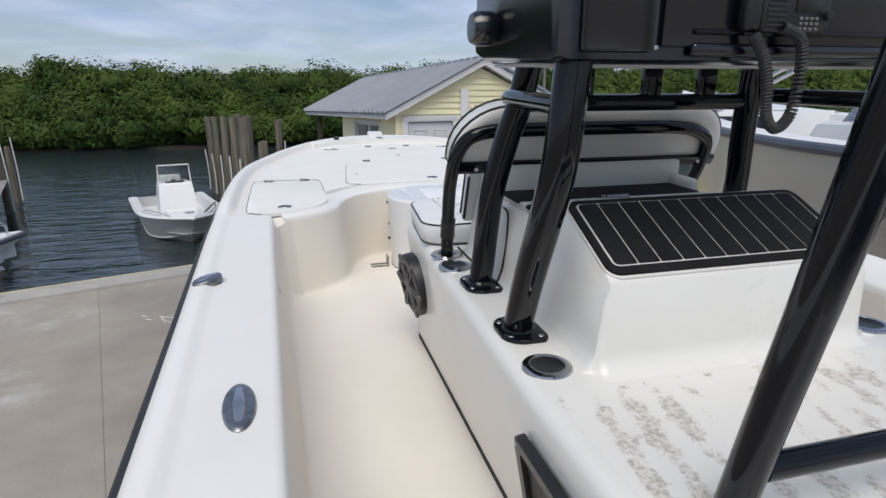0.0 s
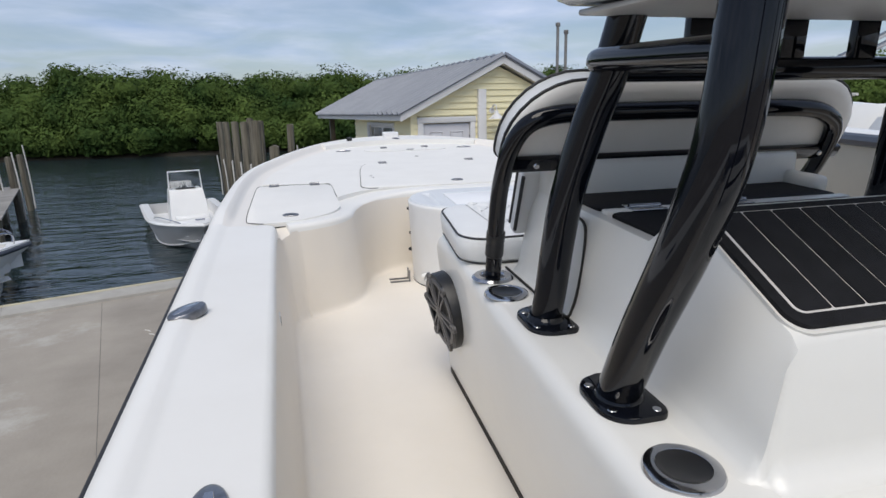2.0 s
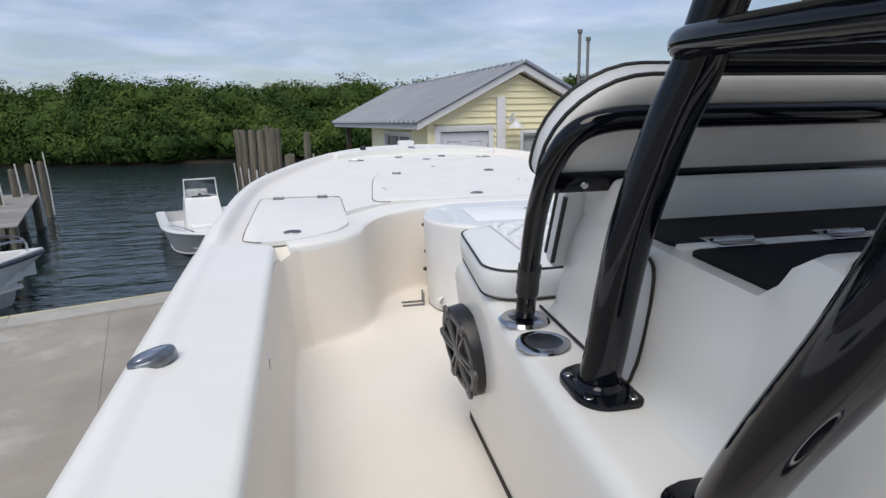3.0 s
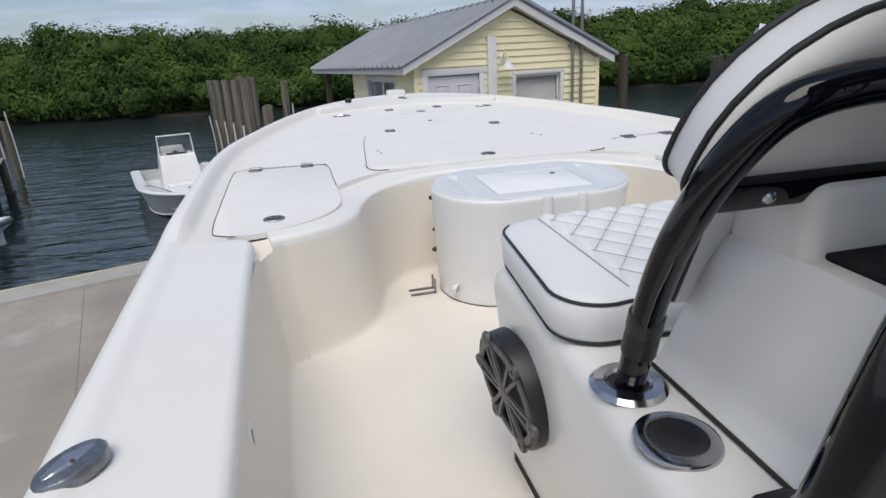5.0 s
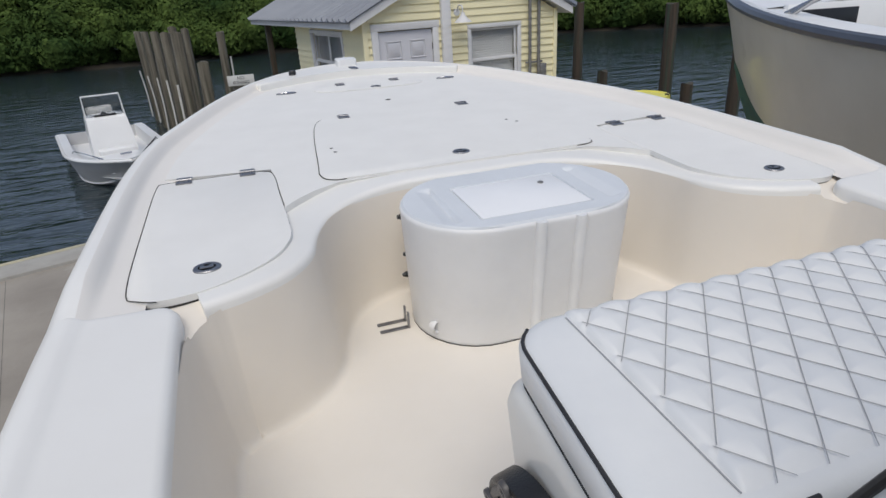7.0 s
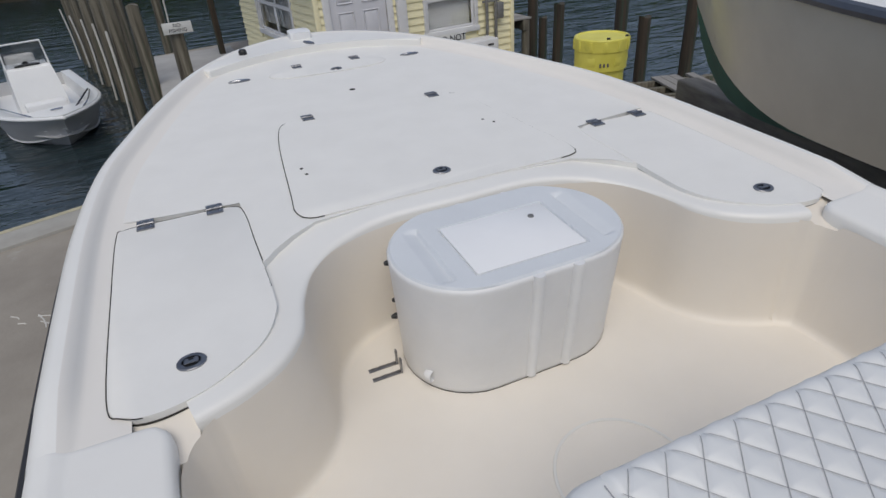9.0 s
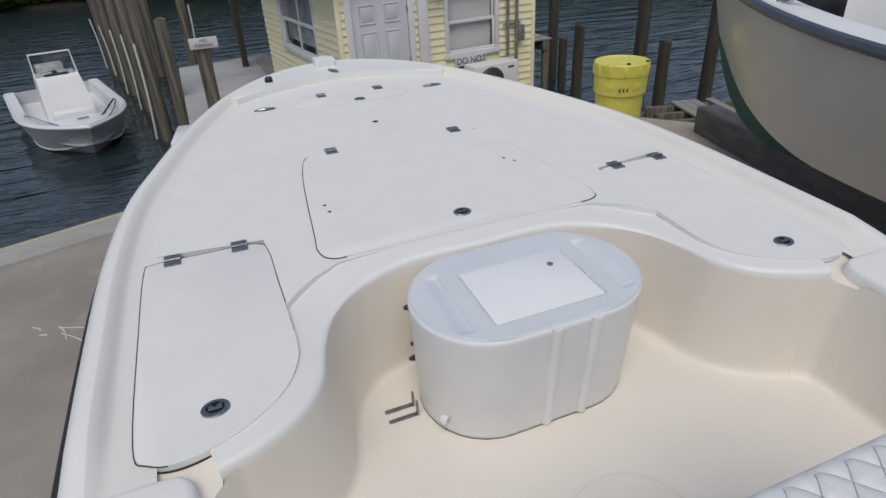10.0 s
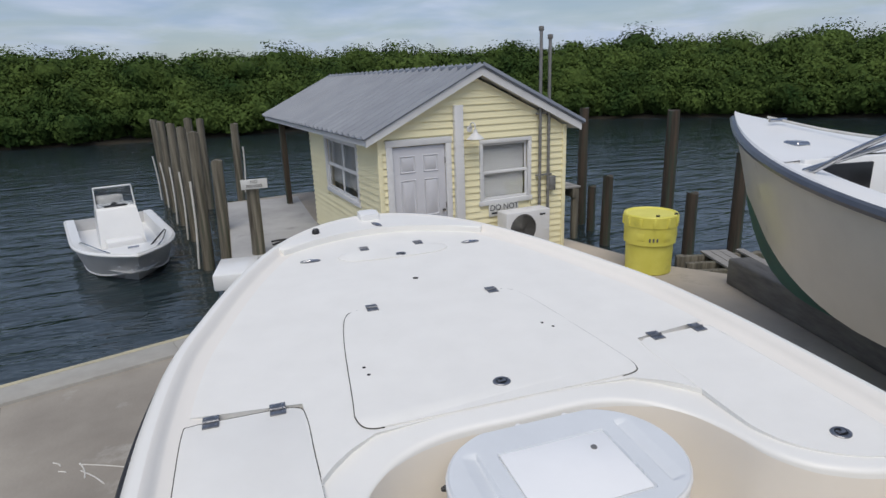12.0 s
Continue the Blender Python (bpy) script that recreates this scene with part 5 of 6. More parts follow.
def cooler():
    """Oval moulded box in the bow well with a hinged white lid."""
    t = thing("livewell_box", BOAT @ Matrix.Translation((0.022, -0.625, 0.002)), "white oval moulded plastic box with inset lid on the sole", "box")

    def stad(a, b, z, n=16):
        pts = []
        for k in range(n + 1):
            q = radians(-90 + 180 * k / n)
            pts.append((a - b + b * math.cos(q), b * math.sin(q), z))
        return pts + [(-x, -y, z) for x, y, z in pts]
    bm = bmesh.new()
    vs = loft(bm, [stad(0.37, 0.222, 0), stad(0.372, 0.225, 0.01), stad(0.391, 0.241, 0.395), stad(0.393, 0.243, 0.408), stad(0.391, 0.241, 0.416), stad(0.386, 0.236, 0.4195), stad(0.383, 0.233, 0.40), stad(0.31, 0.16, 0.398)], True)
    bm.faces.new(vs[-1]); bm.faces.new(vs[0][::-1])
    body = part("shell", bm, PLASTICW, t, "white moulded shell", 50)
    part("lid", prism(rounded(-0.187, -0.165, 0.187, 0.112, 0.008), 0.412, 0.4245, 0.0015), PLASTICLID, t, "bright white inset lid")
    part("lid_button", lathe([(0, 0.4285), (0.010, 0.428), (0.011, 0.4242)], 14, None, Matrix.Translation((0.115, 0.045, 0))), GALV, t, "grey lid button")
    # moulded top with a recess for the lid and two troughs
    tp = bmesh.new()
    nx, ny, rows = 130, 76, []
    for j in range(ny + 1):
        row = []
        for i in range(nx + 1):
            v = (2 * j / ny - 1) * 0.236
            half_w = 0.386 - 0.236 + math.sqrt(max(0.236 ** 2 - v * v, 0.0))
            u = (2 * i / nx - 1) * half_w
            lid_d = max(abs(u) - 0.191, abs(v + 0.0265) - 0.1425)
            z = 0.4265 - 0.010 * min(max((0.002 - lid_d) / 0.002, 0.0), 1.0)
            for c, sg in ((-0.275, 1), (0.275, -1)):
                k = (u - c) * sg
                if abs(v + 0.01) < 0.155:
                    end = min(1.0, (0.155 - abs(v + 0.01)) / 0.012)
                    if -0.034 < k < 0.024:
                        z -= end * 0.014 * min(1.0, (0.024 - k) / 0.007, (k + 0.034) / 0.045)
            edge = min(1.0, (0.236 - abs(v)) / 0.006, (half_w - abs(u)) / 0.006)
            row.append(tp.verts.new((u, v, 0.4195 + (z - 0.4195) * (edge if z > 0.4195 else 1.0))))
        rows.append(row)
    for a, b in zip(rows, rows[1:]):
        for i in range(nx):
            tp.faces.new((a[i], a[i + 1], b[i + 1], b[i]))
    part("top_panel", tp, TOPGREY, t, "bluish-white top with two moulded troughs", 30)
    for x in (-0.03, 0.105):
        part("front_rib", tube([(x * 0.97, -0.222, 0.012), (x, -0.240, 0.36), (x, -0.240, 0.420)], 0.019, 14), PLASTICW, t, "raised front rib")
    # contact shade at the foot, painted as a narrow dark band
    part("base_contact_shade", band(stad(0.3735, 0.2265, 0.0), stad(0.3735, 0.2265, 0.005)), GAP, t, "dark band painted as contact shade at the box foot")
    for y, z in ((0.10, 0.36), (0.06, 0.24), (0.10, 0.14)):
        part("side_fitting", lathe([(0.010, 0), (0.011, 0.012), (0.006, 0.026), (0, 0.028)], 12, None, Matrix.Translation((-0.352 - 0.02 * z, y, z)) @ Matrix.Rotation(radians(-90), 4, "Y")), BLACKPLASTIC, t, "small black side fitting")
    for x in (-0.06, 0.12):
        part("hinge_bump", lathe([(0.012, 0.38), (0.012, 0.418), (0, 0.424)], 12, None, Matrix.Translation((x, 0.238, 0))), PLASTICW, t)
    pl = lathe([(0, 0.03), (0.012, 0.028), (0.018, 0.015), (0.020, 0)], 16, None, Matrix.Translation((-0.335, -0.135, 0.055)) @ Matrix.Rotation(radians(125), 4, "Z") @ Matrix.Rotation(radians(-90), 4, "Y") @ Matrix.Rotation(radians(180), 4, "X"))
    part("drain_plug", pl, PLASTICW, t, "white drain plug")
    return t


cooler()
for y in (-0.60, -0.645):
    br = boxed((-0.045, 0, 0.004), (0.10, 0.014, 0.005), 0.001)
    box(br, (0.005, 0, 0.03), (0.006, 0.014, 0.06), 0.001)
    alone("hold_down_bracket", br, WORNSTEEL, BOAT @ pose(-0.385, y, 0.003), "small steel hold-down bracket screwed to the sole", "bracket", "hold-down brackets")


# ---- boat house on the quay ----
HOUSE = pose(1.192, 6.332, GZ, 0, 0, 5.44)
HW, HL, ZE, ZP = 3.245, 4.295, 2.15, 2.93
house = thing("boat_house", HOUSE, "small yellow clapboard boat house with a grey metal roof", "house")
OPEN_F = [(0.075, 1.13, 0.0, 2.09), (1.63, 2.60, 0.95, 2.00)]
OPEN_S = [(1.05, 3.05, 0.94, 2.00)]
COURSE = 0.105


def wall_core(bm, w, top, opens, m):
    """A wall 12 cm thick with its openings cut, from upright strips. top(u): its height."""
    us = sorted({0.0, w, w / 2, *[a for o in opens for a in o[:2]]})
    for a, b in zip(us, us[1:]):
        spans, z = [], 0.0
        for o in sorted((o for o in opens if o[0] < (a + b) / 2 < o[1]), key=lambda o: o[2]):
            if o[2] > z:
                spans.append((z, o[2], z, o[2]))
            z = o[3]
        spans.append((z, top(a), z, top(b)))
        for la, ha, lb, hb in spans:
            q = [(a, d, la) for d in (0, 0.12)] + [(b, d, lb) for d in (0, 0.12)] + [(a, d, ha) for d in (0, 0.12)] + [(b, d, hb) for d in (0, 0.12)]
            v = [bm.verts.new(m @ Vector(p)) for p in q]
            for f in ((0, 2, 6, 4), (1, 5, 7, 3), (0, 4, 5, 1), (2, 3, 7, 6), (4, 6, 7, 5), (0, 1, 3, 2)):
                bm.faces.new([v[i] for i in f])


gable = lambda u: ZE + (ZP - ZE) * (1 - abs(u - HW / 2) / (HW / 2))
flat = lambda u: ZE
FRONT = Matrix.Identity(4)
LEFT = Matrix(((0, 1, 0, 0), (1, 0, 0, 0), (0, 0, 1, 0), (0, 0, 0, 1)))
for nm, w, top, op, m in (("front_wall", HW, gable, OPEN_F, FRONT), ("side_wall", HL, flat, OPEN_S, LEFT),
                          ("back_wall", HW, gable, [], Matrix.Translation((0, HL - 0.12, 0))), ("side_wall", HL, flat, [], Matrix.Translation((HW - 0.12, 0, 0)) @ LEFT)):
    bm = bmesh.new()
    wall_core(bm, w, top, op, m)
    part(nm, bm, SIDING, house, "clapboard wall")
part("floor", boxed((HW / 2, HL / 2, 0.01), (HW - 0.26, HL - 0.26, 0.02)), DOCKBOARD, house)
part("ceiling", boxed((HW / 2, HL / 2, ZE - 0.05), (HW - 0.26, HL - 0.26, 0.02)), BLIND, house)


def board(bm, a0, a1, b0, b1, z0, z1, m):
    """One clapboard: thick at its lower edge, from a0..a1 below to b0..b1 above."""
    q = [(a0, -0.030, z0), (a1, -0.030, z0), (b1, -0.006, z1), (b0, -0.006, z1), (a0, 0.004, z0), (a1, 0.004, z0), (b1, 0.004, z1), (b0, 0.004, z1)]
    v = [bm.verts.new(m @ Vector(p)) for p in q]
    for f in ((0, 1, 2, 3), (0, 4, 5, 1), (0, 3, 7, 4), (1, 5, 6, 2), (3, 2, 6, 7)):
        bm.faces.new([v[i] for i in f])
    return bm


def clad(w, opens, peak, m, mat, parent):
    z = 0.03
    while z < peak - 0.02:
        z1 = min(z + COURSE, peak)
        cut = [o for o in opens if o[2] < z1 - 0.01 and o[3] > z + 0.01]
        us = [0.0] + [a for o in sorted(cut) for a in o[:2]] + [w]
        for a, b in zip(us[::2], us[1::2]):
            ends = []
            for zz in (z, z1):
                e = 0.0 if zz <= ZE or peak <= ZE else (zz - ZE) / (ZP - ZE) * HW / 2
                ends += [max(a, e), min(b, w - e)]
            if ends[1] - ends[0] > 0.03:
                part("siding_board", board(bmesh.new(), ends[0], ends[1], ends[2], max(ends[3], ends[2]), z, z1 + 0.006, m), mat, parent)
        z += COURSE


clad(HW, OPEN_F, ZP - 0.06, FRONT, SIDING, house)
clad(HL, OPEN_S, ZE, LEFT, SIDING, house)
for x in (-0.02, HW + 0.02):
    part("corner_board", boxed((x, -0.005, ZE / 2), (0.07, 0.07, ZE), 0.006), SIDING, house, "yellow corner board")


def roof():
    so, v0, v1 = 0.262, -0.14, 8.09
    slope = (ZP + 0.02 - ZE) / (HW / 2)
    for s in (-1, 1):
        bm = bmesh.new()
        x_e, z_e = HW / 2 + s * (HW / 2 + so), ZE + 0.04 - slope * so + 0.10
        x_r, z_r = HW / 2, ZP + 0.16
        lo, hi = Vector((x_e, 0, z_e)), Vector((x_r, 0, z_r))
        q = []
        for v in (v0, v1):
            q += [(lo.x, v, lo.z - 0.10), (hi.x, v, hi.z - 0.10), (hi.x, v, hi.z), (lo.x, v, lo.z)]
        vs = [bm.verts.new(p) for p in q]
        for f in ((0, 1, 2, 3), (4, 7, 6, 5), (3, 2, 6, 7), (0, 4, 5, 1), (0, 3, 7, 4), (1, 5, 6, 2)):
            bm.faces.new([vs[i] for i in f])
        r = part("roof_slope", bm, TRIM, house, "grey trimmed roof slope")
        sheet = bmesh.new()
        d = (hi - lo)
        nrm = Vector((-d.z, 0, d.x)).normalized() * (1 if d.x > 0 else -1)
        a, b = lo - d.normalized() * 0.04 + nrm * 0.004, hi + nrm * 0.004
        v8 = [sheet.verts.new(p) for p in [(q.x + n.x, v, q.z + n.z) for v in (v0 - 0.05, v1 + 0.03) for q, n in ((a, Vector()), (b, Vector()), (b, nrm * 0.02), (a, nrm * 0.02))]]
        for f in ((0, 1, 2, 3), (4, 7, 6, 5), (3, 2, 6, 7), (0, 4, 5, 1), (0, 3, 7, 4), (1, 5, 6, 2)):
            sheet.faces.new([v8[i] for i in f])
        sh = part("metal_sheet", sheet, ROOF, r, "grey standing seam sheet")
        step = 0.305
        for k in range(28):
            v = v0 - 0.03 + k * step
            if v > v1:
                break
            rb = bmesh.new()
            p = [a + nrm * 0.02, b + nrm * 0.02]
            rings = [[(q.x + n.x, v + dv, q.z + n.z) for dv, n in ((-0.040, Vector()), (-0.014, nrm * 0.055), (0.014, nrm * 0.055), (0.040, Vector()))] for q in p]
            loft(rb, rings, False, True)
            part("roof_rib", rb, ROOF, r)
        bg = bmesh.new()
        vv = [bg.verts.new(p) for p in [(q.x, v, q.z + dz) for v in (v0 - 0.03, v0) for q, dz in ((lo, -0.115), (hi, -0.115), (hi, 0.0), (lo, 0.0))]]
        for f in ((0, 1, 2, 3), (4, 7, 6, 5), (3, 2, 6, 7), (0, 4, 5, 1), (0, 3, 7, 4), (1, 5, 6, 2)):
            bg.faces.new([vv[i] for i in f])
        part("barge_board", bg, TRIM, r, "grey-white barge board")
    part("ridge_cap", prism([(HW / 2 - 0.12, v0 - 0.05), (HW / 2 + 0.12, v0 - 0.05), (HW / 2 + 0.12, v1 + 0.03), (HW / 2 - 0.12, v1 + 0.03)], ZP + 0.145, ZP + 0.20, 0.02), ROOF, house, "metal ridge cap")
    for x in (0.12, HW - 0.12):
        part("porch_post", boxed((x - 0.2 if x < 1 else x, 6.9, ZE / 2), (0.13, 0.13, ZE), 0.008), PILERED, house, "dark timber porch post")


roof()


def house_door():
    d = part("door", boxed((0.61, 0.03, 1.0), (0.865, 0.045, 1.98), 0.004), DOORPAINT, house, "white six-panel door, shut")
    for cx in (0.42, 0.80):
        for z0, z1 in ((0.22, 0.80), (0.92, 1.50), (1.60, 1.86)):
            bm = bmesh.new()
            w, h, c = 0.125, (z1 - z0) / 2, (z0 + z1) / 2
            rings = [[(cx + sx * (w - k), 0.0075 - e, c + sz * (h - k)) for sx, sz in ((-1, -1), (1, -1), (1, 1), (-1, 1))] for k, e in ((0, 0), (0.010, 0.014), (0.026, -0.003), (0.050, 0.012))]
            vs = loft(bm, rings, True)
            bm.faces.new(vs[-1])
            part("door_panel", bm, DOORPAINT, d)
    part("door_knob", lathe([(0.012, 0), (0.012, 0.03), (0.028, 0.04), (0.026, 0.06), (0, 0.066)], 18, None, Matrix.Translation((0.98, 0.0075, 0.98)) @ Matrix.Rotation(radians(90), 4, "X")), STEEL, d, "steel door knob")
    for x, w in ((0.125, 0.10), (1.09, 0.09)):
        part("door_casing", boxed((x, -0.014, 1.04), (w, 0.05, 2.08), 0.005), TRIM, house, "grey-white door casing")
    part("door_casing", boxed((0.61, -0.015, 2.055), (1.08, 0.052, 0.10), 0.005), TRIM, house, "grey-white door casing")
    hd = bmesh.new()
    for z in (0.3, 1.05, 1.75):
        box(hd, (1.04, -0.004, z), (0.014, 0.014, 0.09), 0.003)
    part("door_hinges", hd, GALV, d)


house_door()


def sash_window(m, w, h, blind, double=False):
    """A window in its opening: frame, sashes, panes, slat blind or pale reflection sheet; m: lower left outer corner, x
    along, y in, z up.
    """
    fr = bmesh.new()
    for c, s in (((w / 2, -0.012, 0.04), (w + 0.04, 0.07, 0.08)), ((w / 2, -0.012, h - 0.03), (w, 0.06, 0.06)), ((0.03, -0.013, h / 2 + 0.01), (0.06, 0.055, h - 0.14)), ((w - 0.03, -0.013, h / 2 + 0.01), (0.06, 0.055, h - 0.14))):
        box(fr, c, s, 0.005)
    bmesh.ops.transform(fr, matrix=m, verts=fr.verts)
    win = part("window", fr, TRIM, house, "grey-white framed window")
    n = 2 if double else 1
    ww = (w - 0.12) / n
    for k in range(n):
        x0 = 0.06 + k * ww
        for z0, z1, y in ((0.08, h / 2 + 0.015, 0.014), (h / 2 - 0.015, h - 0.06, 0.036)):
            sb = bmesh.new()
            for c, s in ((((2 * x0 + ww) / 2, y, z0 + 0.02), (ww, 0.02, 0.04)), (((2 * x0 + ww) / 2, y, z1 - 0.02), (ww, 0.02, 0.04)), ((x0 + 0.02, y, (z0 + z1) / 2), (0.04, 0.02, z1 - z0 - 0.08)), ((x0 + ww - 0.02, y, (z0 + z1) / 2), (0.04, 0.02, z1 - z0 - 0.08))):
                box(sb, c, s, 0.003)
            bmesh.ops.transform(sb, matrix=m, verts=sb.verts)
            part("sash", sb, TRIM, win, "white sash")
            g = boxed((x0 + ww / 2, y, (z0 + z1) / 2), (ww - 0.075, 0.005, z1 - z0 - 0.075))
            bmesh.ops.transform(g, matrix=m, verts=g.verts)
            p = part("pane", g, GLASS, win)
            p.visible_shadow = False
    if blind:
        first = None
        z = 0.11
        while z < h - 0.10:
            if first is None:
                b = boxed((0, 0, 0), (w - 0.18, 0.045, 0.004), 0.001, Matrix.Rotation(radians(68), 4, "X"), 1)
                first = part("blind_slat", b, BLIND, win, "white blind slat")
                first.matrix_basis = m @ Matrix.Translation((w / 2, 0.085, z))
            else:
                again("blind_slat", first, win, m @ Matrix.Translation((w / 2, 0.085, z)))
            z += 0.036
    else:
        # added pale sheet: the sky's reflection in the panes, put into colour
        c = boxed((w / 2, 0.085, h * 0.56), (w - 0.18, 0.006, h * 0.76))
        bmesh.ops.transform(c, matrix=m, verts=c.verts)
        part("pane_reflection_sheet", c, BLIND, win, "pale sheet standing in for sky reflected in the panes")
    return win


sash_window(Matrix.Translation((1.63, 0, 0.95)), 0.97, 1.05, True)
SIDE = Matrix(((0, 1, 0, 0), (-1, 0, 0, 3.05), (0, 0, 1, 0.94), (0, 0, 0, 1)))
sash_window(SIDE, 2.0, 1.06, False, True)
part("wall_cover", boxed((1.255, -0.055, 1.28), (0.15, 0.075, 2.55), 0.008), TRIM, house, "white vertical cover on the wall")


def barn_lamp():
    t = part("wall_lamp", tube([(1.46, -0.02, 2.19), (1.46, -0.10, 2.28), (1.46, -0.20, 2.27), (1.46, -0.22, 2.18)], 0.011, 10), TRIM, house, "white gooseneck barn lamp")
    part("lamp_shade", lathe([(0.028, 2.19), (0.034, 2.15), (0.06, 2.12), (0.13, 2.055), (0.132, 2.05), (0.06, 2.105), (0.03, 2.12), (0, 2.12)], 28, None, Matrix.Translation((1.46, -0.22, 0))), TRIM, t, "white enamel shade")
    part("lamp_plate", lathe([(0.05, 0), (0.05, 0.012), (0, 0.014)], 20, None, Matrix.Translation((1.46, -0.02, 2.19)) @ Matrix.Rotation(radians(90), 4, "X")), TRIM, t)


barn_lamp()
for x, top in ((2.74, 3.62), (2.91, 3.50)):
    p = part("wall_pipe", tube([(x, -0.075, 0.55), (x, -0.075, top)], 0.026, 14, None, 1, False), GALV, house, "grey steel mast pipe")
    part("pipe_cap", lathe([(0.03, top - 0.02), (0.042, top), (0.042, top + 0.05), (0, top + 0.06)], 14, None, Matrix.Translation((x, -0.075, 0))), GALV, p)
for z in (1.35, 2.35):
    part("pipe_strap", boxed((2.83, -0.06, z), (0.32, 0.03, 0.03), 0.004), GALV, house, "steel pipe strap")
part("meter_box", boxed((2.98, -0.07, 1.20), (0.12, 0.10, 0.24), 0.012), GALV, house, "grey electric box")


def warning_sign():
    m = HOUSE @ Matrix.Translation((1.80, -0.042, 0.77))
    t = thing("wall_sign", m, "white rectangular sign with black words on the wall", "sign")
    part("board", boxed((0.26, 0, 0.10), (0.56, 0.012, 0.22), 0.003), SIGNW, t, "white sign board")
    letters("DO NOT", 0.135, INK, t, Matrix.Translation((0.27, -0.008, 0.085)) @ Matrix.Rotation(radians(90), 4, "X"))
    part("unread_line", boxed((0.24, -0.0075, 0.04), (0.42, 0.003, 0.03)), INK, t)


warning_sign()


def condenser():
    m = HOUSE @ Matrix.Translation((1.86, -0.48, 0.0))
    t = thing("air_conditioner", m, "white outdoor air conditioning unit beside the wall", "air conditioner")
    part("cabinet", boxed((0.40, 0.15, 0.60), (0.82, 0.30, 0.56), 0.018, None, 3), TRIM, t, "white metal cabinet")
    for k in range(9):
        part("grille_ring", tube([(0.30 + (0.03 + 0.024 * k) * math.cos(a), -0.006, 0.60 + (0.03 + 0.024 * k) * math.sin(a)) for a in np.linspace(0, 2 * math.pi, 29)], 0.004, 5, None, 1, False, False), GALV, t)
    # no hole in the cabinet: its inner shade is painted as a disc
    part("fan_shade_disc", lathe([(0, 0), (0.24, 0.0)], 32, None, Matrix.Translation((0.30, -0.0015, 0.60)) @ Matrix.Rotation(radians(90), 4, "X")), DARK, t, "dark disc painted as the shade behind the fan grille")
    part("badge", boxed((0.66, -0.002, 0.80), (0.11, 0.004, 0.028), 0.001), INK, t)
    for x in (0.12, 0.68):
        part("stand_leg", boxed((x, 0.15, 0.16), (0.06, 0.32, 0.32), 0.006), GALV, t, "grey stand leg")


condenser()

# ---- quay edge, docks and pilings ----
CR = [(-20, -0.6), (-4.4, 4.42), (-1.8, 5.22), (-1.05, 5.45)]
for a, b in zip(CR, CR[1:]):
    d = (Vector(b) - Vector(a)).normalized()
    n = Vector((d.y, -d.x))
    poly = [a, b, tuple(Vector(b) + n * 0.42), tuple(Vector(a) + n * 0.42)]
    alone("quay_kerb", prism(poly[::-1], GZ - 0.3, GZ + 0.035, 0.01), KERB, None, "pale worn concrete kerb along the quay edge", "kerb", "quay kerbs", "structure")
    poly = [tuple(Vector(a) - n * 0.035), tuple(Vector(b) - n * 0.035), tuple(Vector(b) + n * 0.035), tuple(Vector(a) + n * 0.035)]
    alone("quay_edging", prism(poly[::-1], GZ - 0.25, GZ + 0.045, 0.012), KERBEDGE, None, "yellowed edge strip of the quay", "edging", "quay edgings", "structure")
for a, b in (((-3.29, 4.3), (-1.6, -2.7)), ((4.9, 4.9), (4.6, -3))):
    a, b = Vector(a), Vector(b)
    d = (b - a).normalized()
    n = Vector((d.y, -d.x)) * 0.002
    alone("slab_joint", prism([tuple(a + n), tuple(b + n), tuple(b - n), tuple(a - n)], GZ - 0.02, GZ + 0.0015), TIMBER, None, "dark joint between concrete slabs", "joint", "slab joints", "structure")


def pile(x, y, top, r=0.13, lean=(0.0, 0.0), mat=None, strip=None, label="weathered round timber piling standing in the water"):
    t = thing("piling", pose(x, y, WZ - 1.0), label, "piling", "dock pilings")
    h = top - WZ + 1.0
    bm = bmesh.new()
    r *= 0.86
    rng = random.Random(int(x * 31 + y * 17))
    rings = []
    for k in range(8):
        z = h * k / 7
        rr = r * (1.06 - 0.12 * k / 7)
        rings.append([(lean[0] * z / h + rr * (1 + 0.05 * math.sin(3 * a + rng.random())) * math.cos(a), lean[1] * z / h + rr * (1 + 0.05 * math.cos(2 * a + rng.random())) * math.sin(a), z + (0.02 * math.sin(a * 2 + x) if k == 7 else 0)) for a in np.linspace(0, 2 * math.pi, 14, False)])
    loft(bm, rings, True, True)
    part("post", bm, mat or PILE, t)
    if strip:
        dx, z0, z1 = strip
        z1 += 0.28
        part("bumper_pipe", tube([(dx - 0.02, -r * 1.05, z0 - WZ + 1.0), (dx + lean[0] * 0.5, -r * 1.05, (z0 + z1) / 2 - WZ + 1.0), (dx - 0.03 + lean[0], -r * 1.05, z1 - WZ + 1.0)], 0.022, 10), PVC, t, "white bumper pipe")
    return t


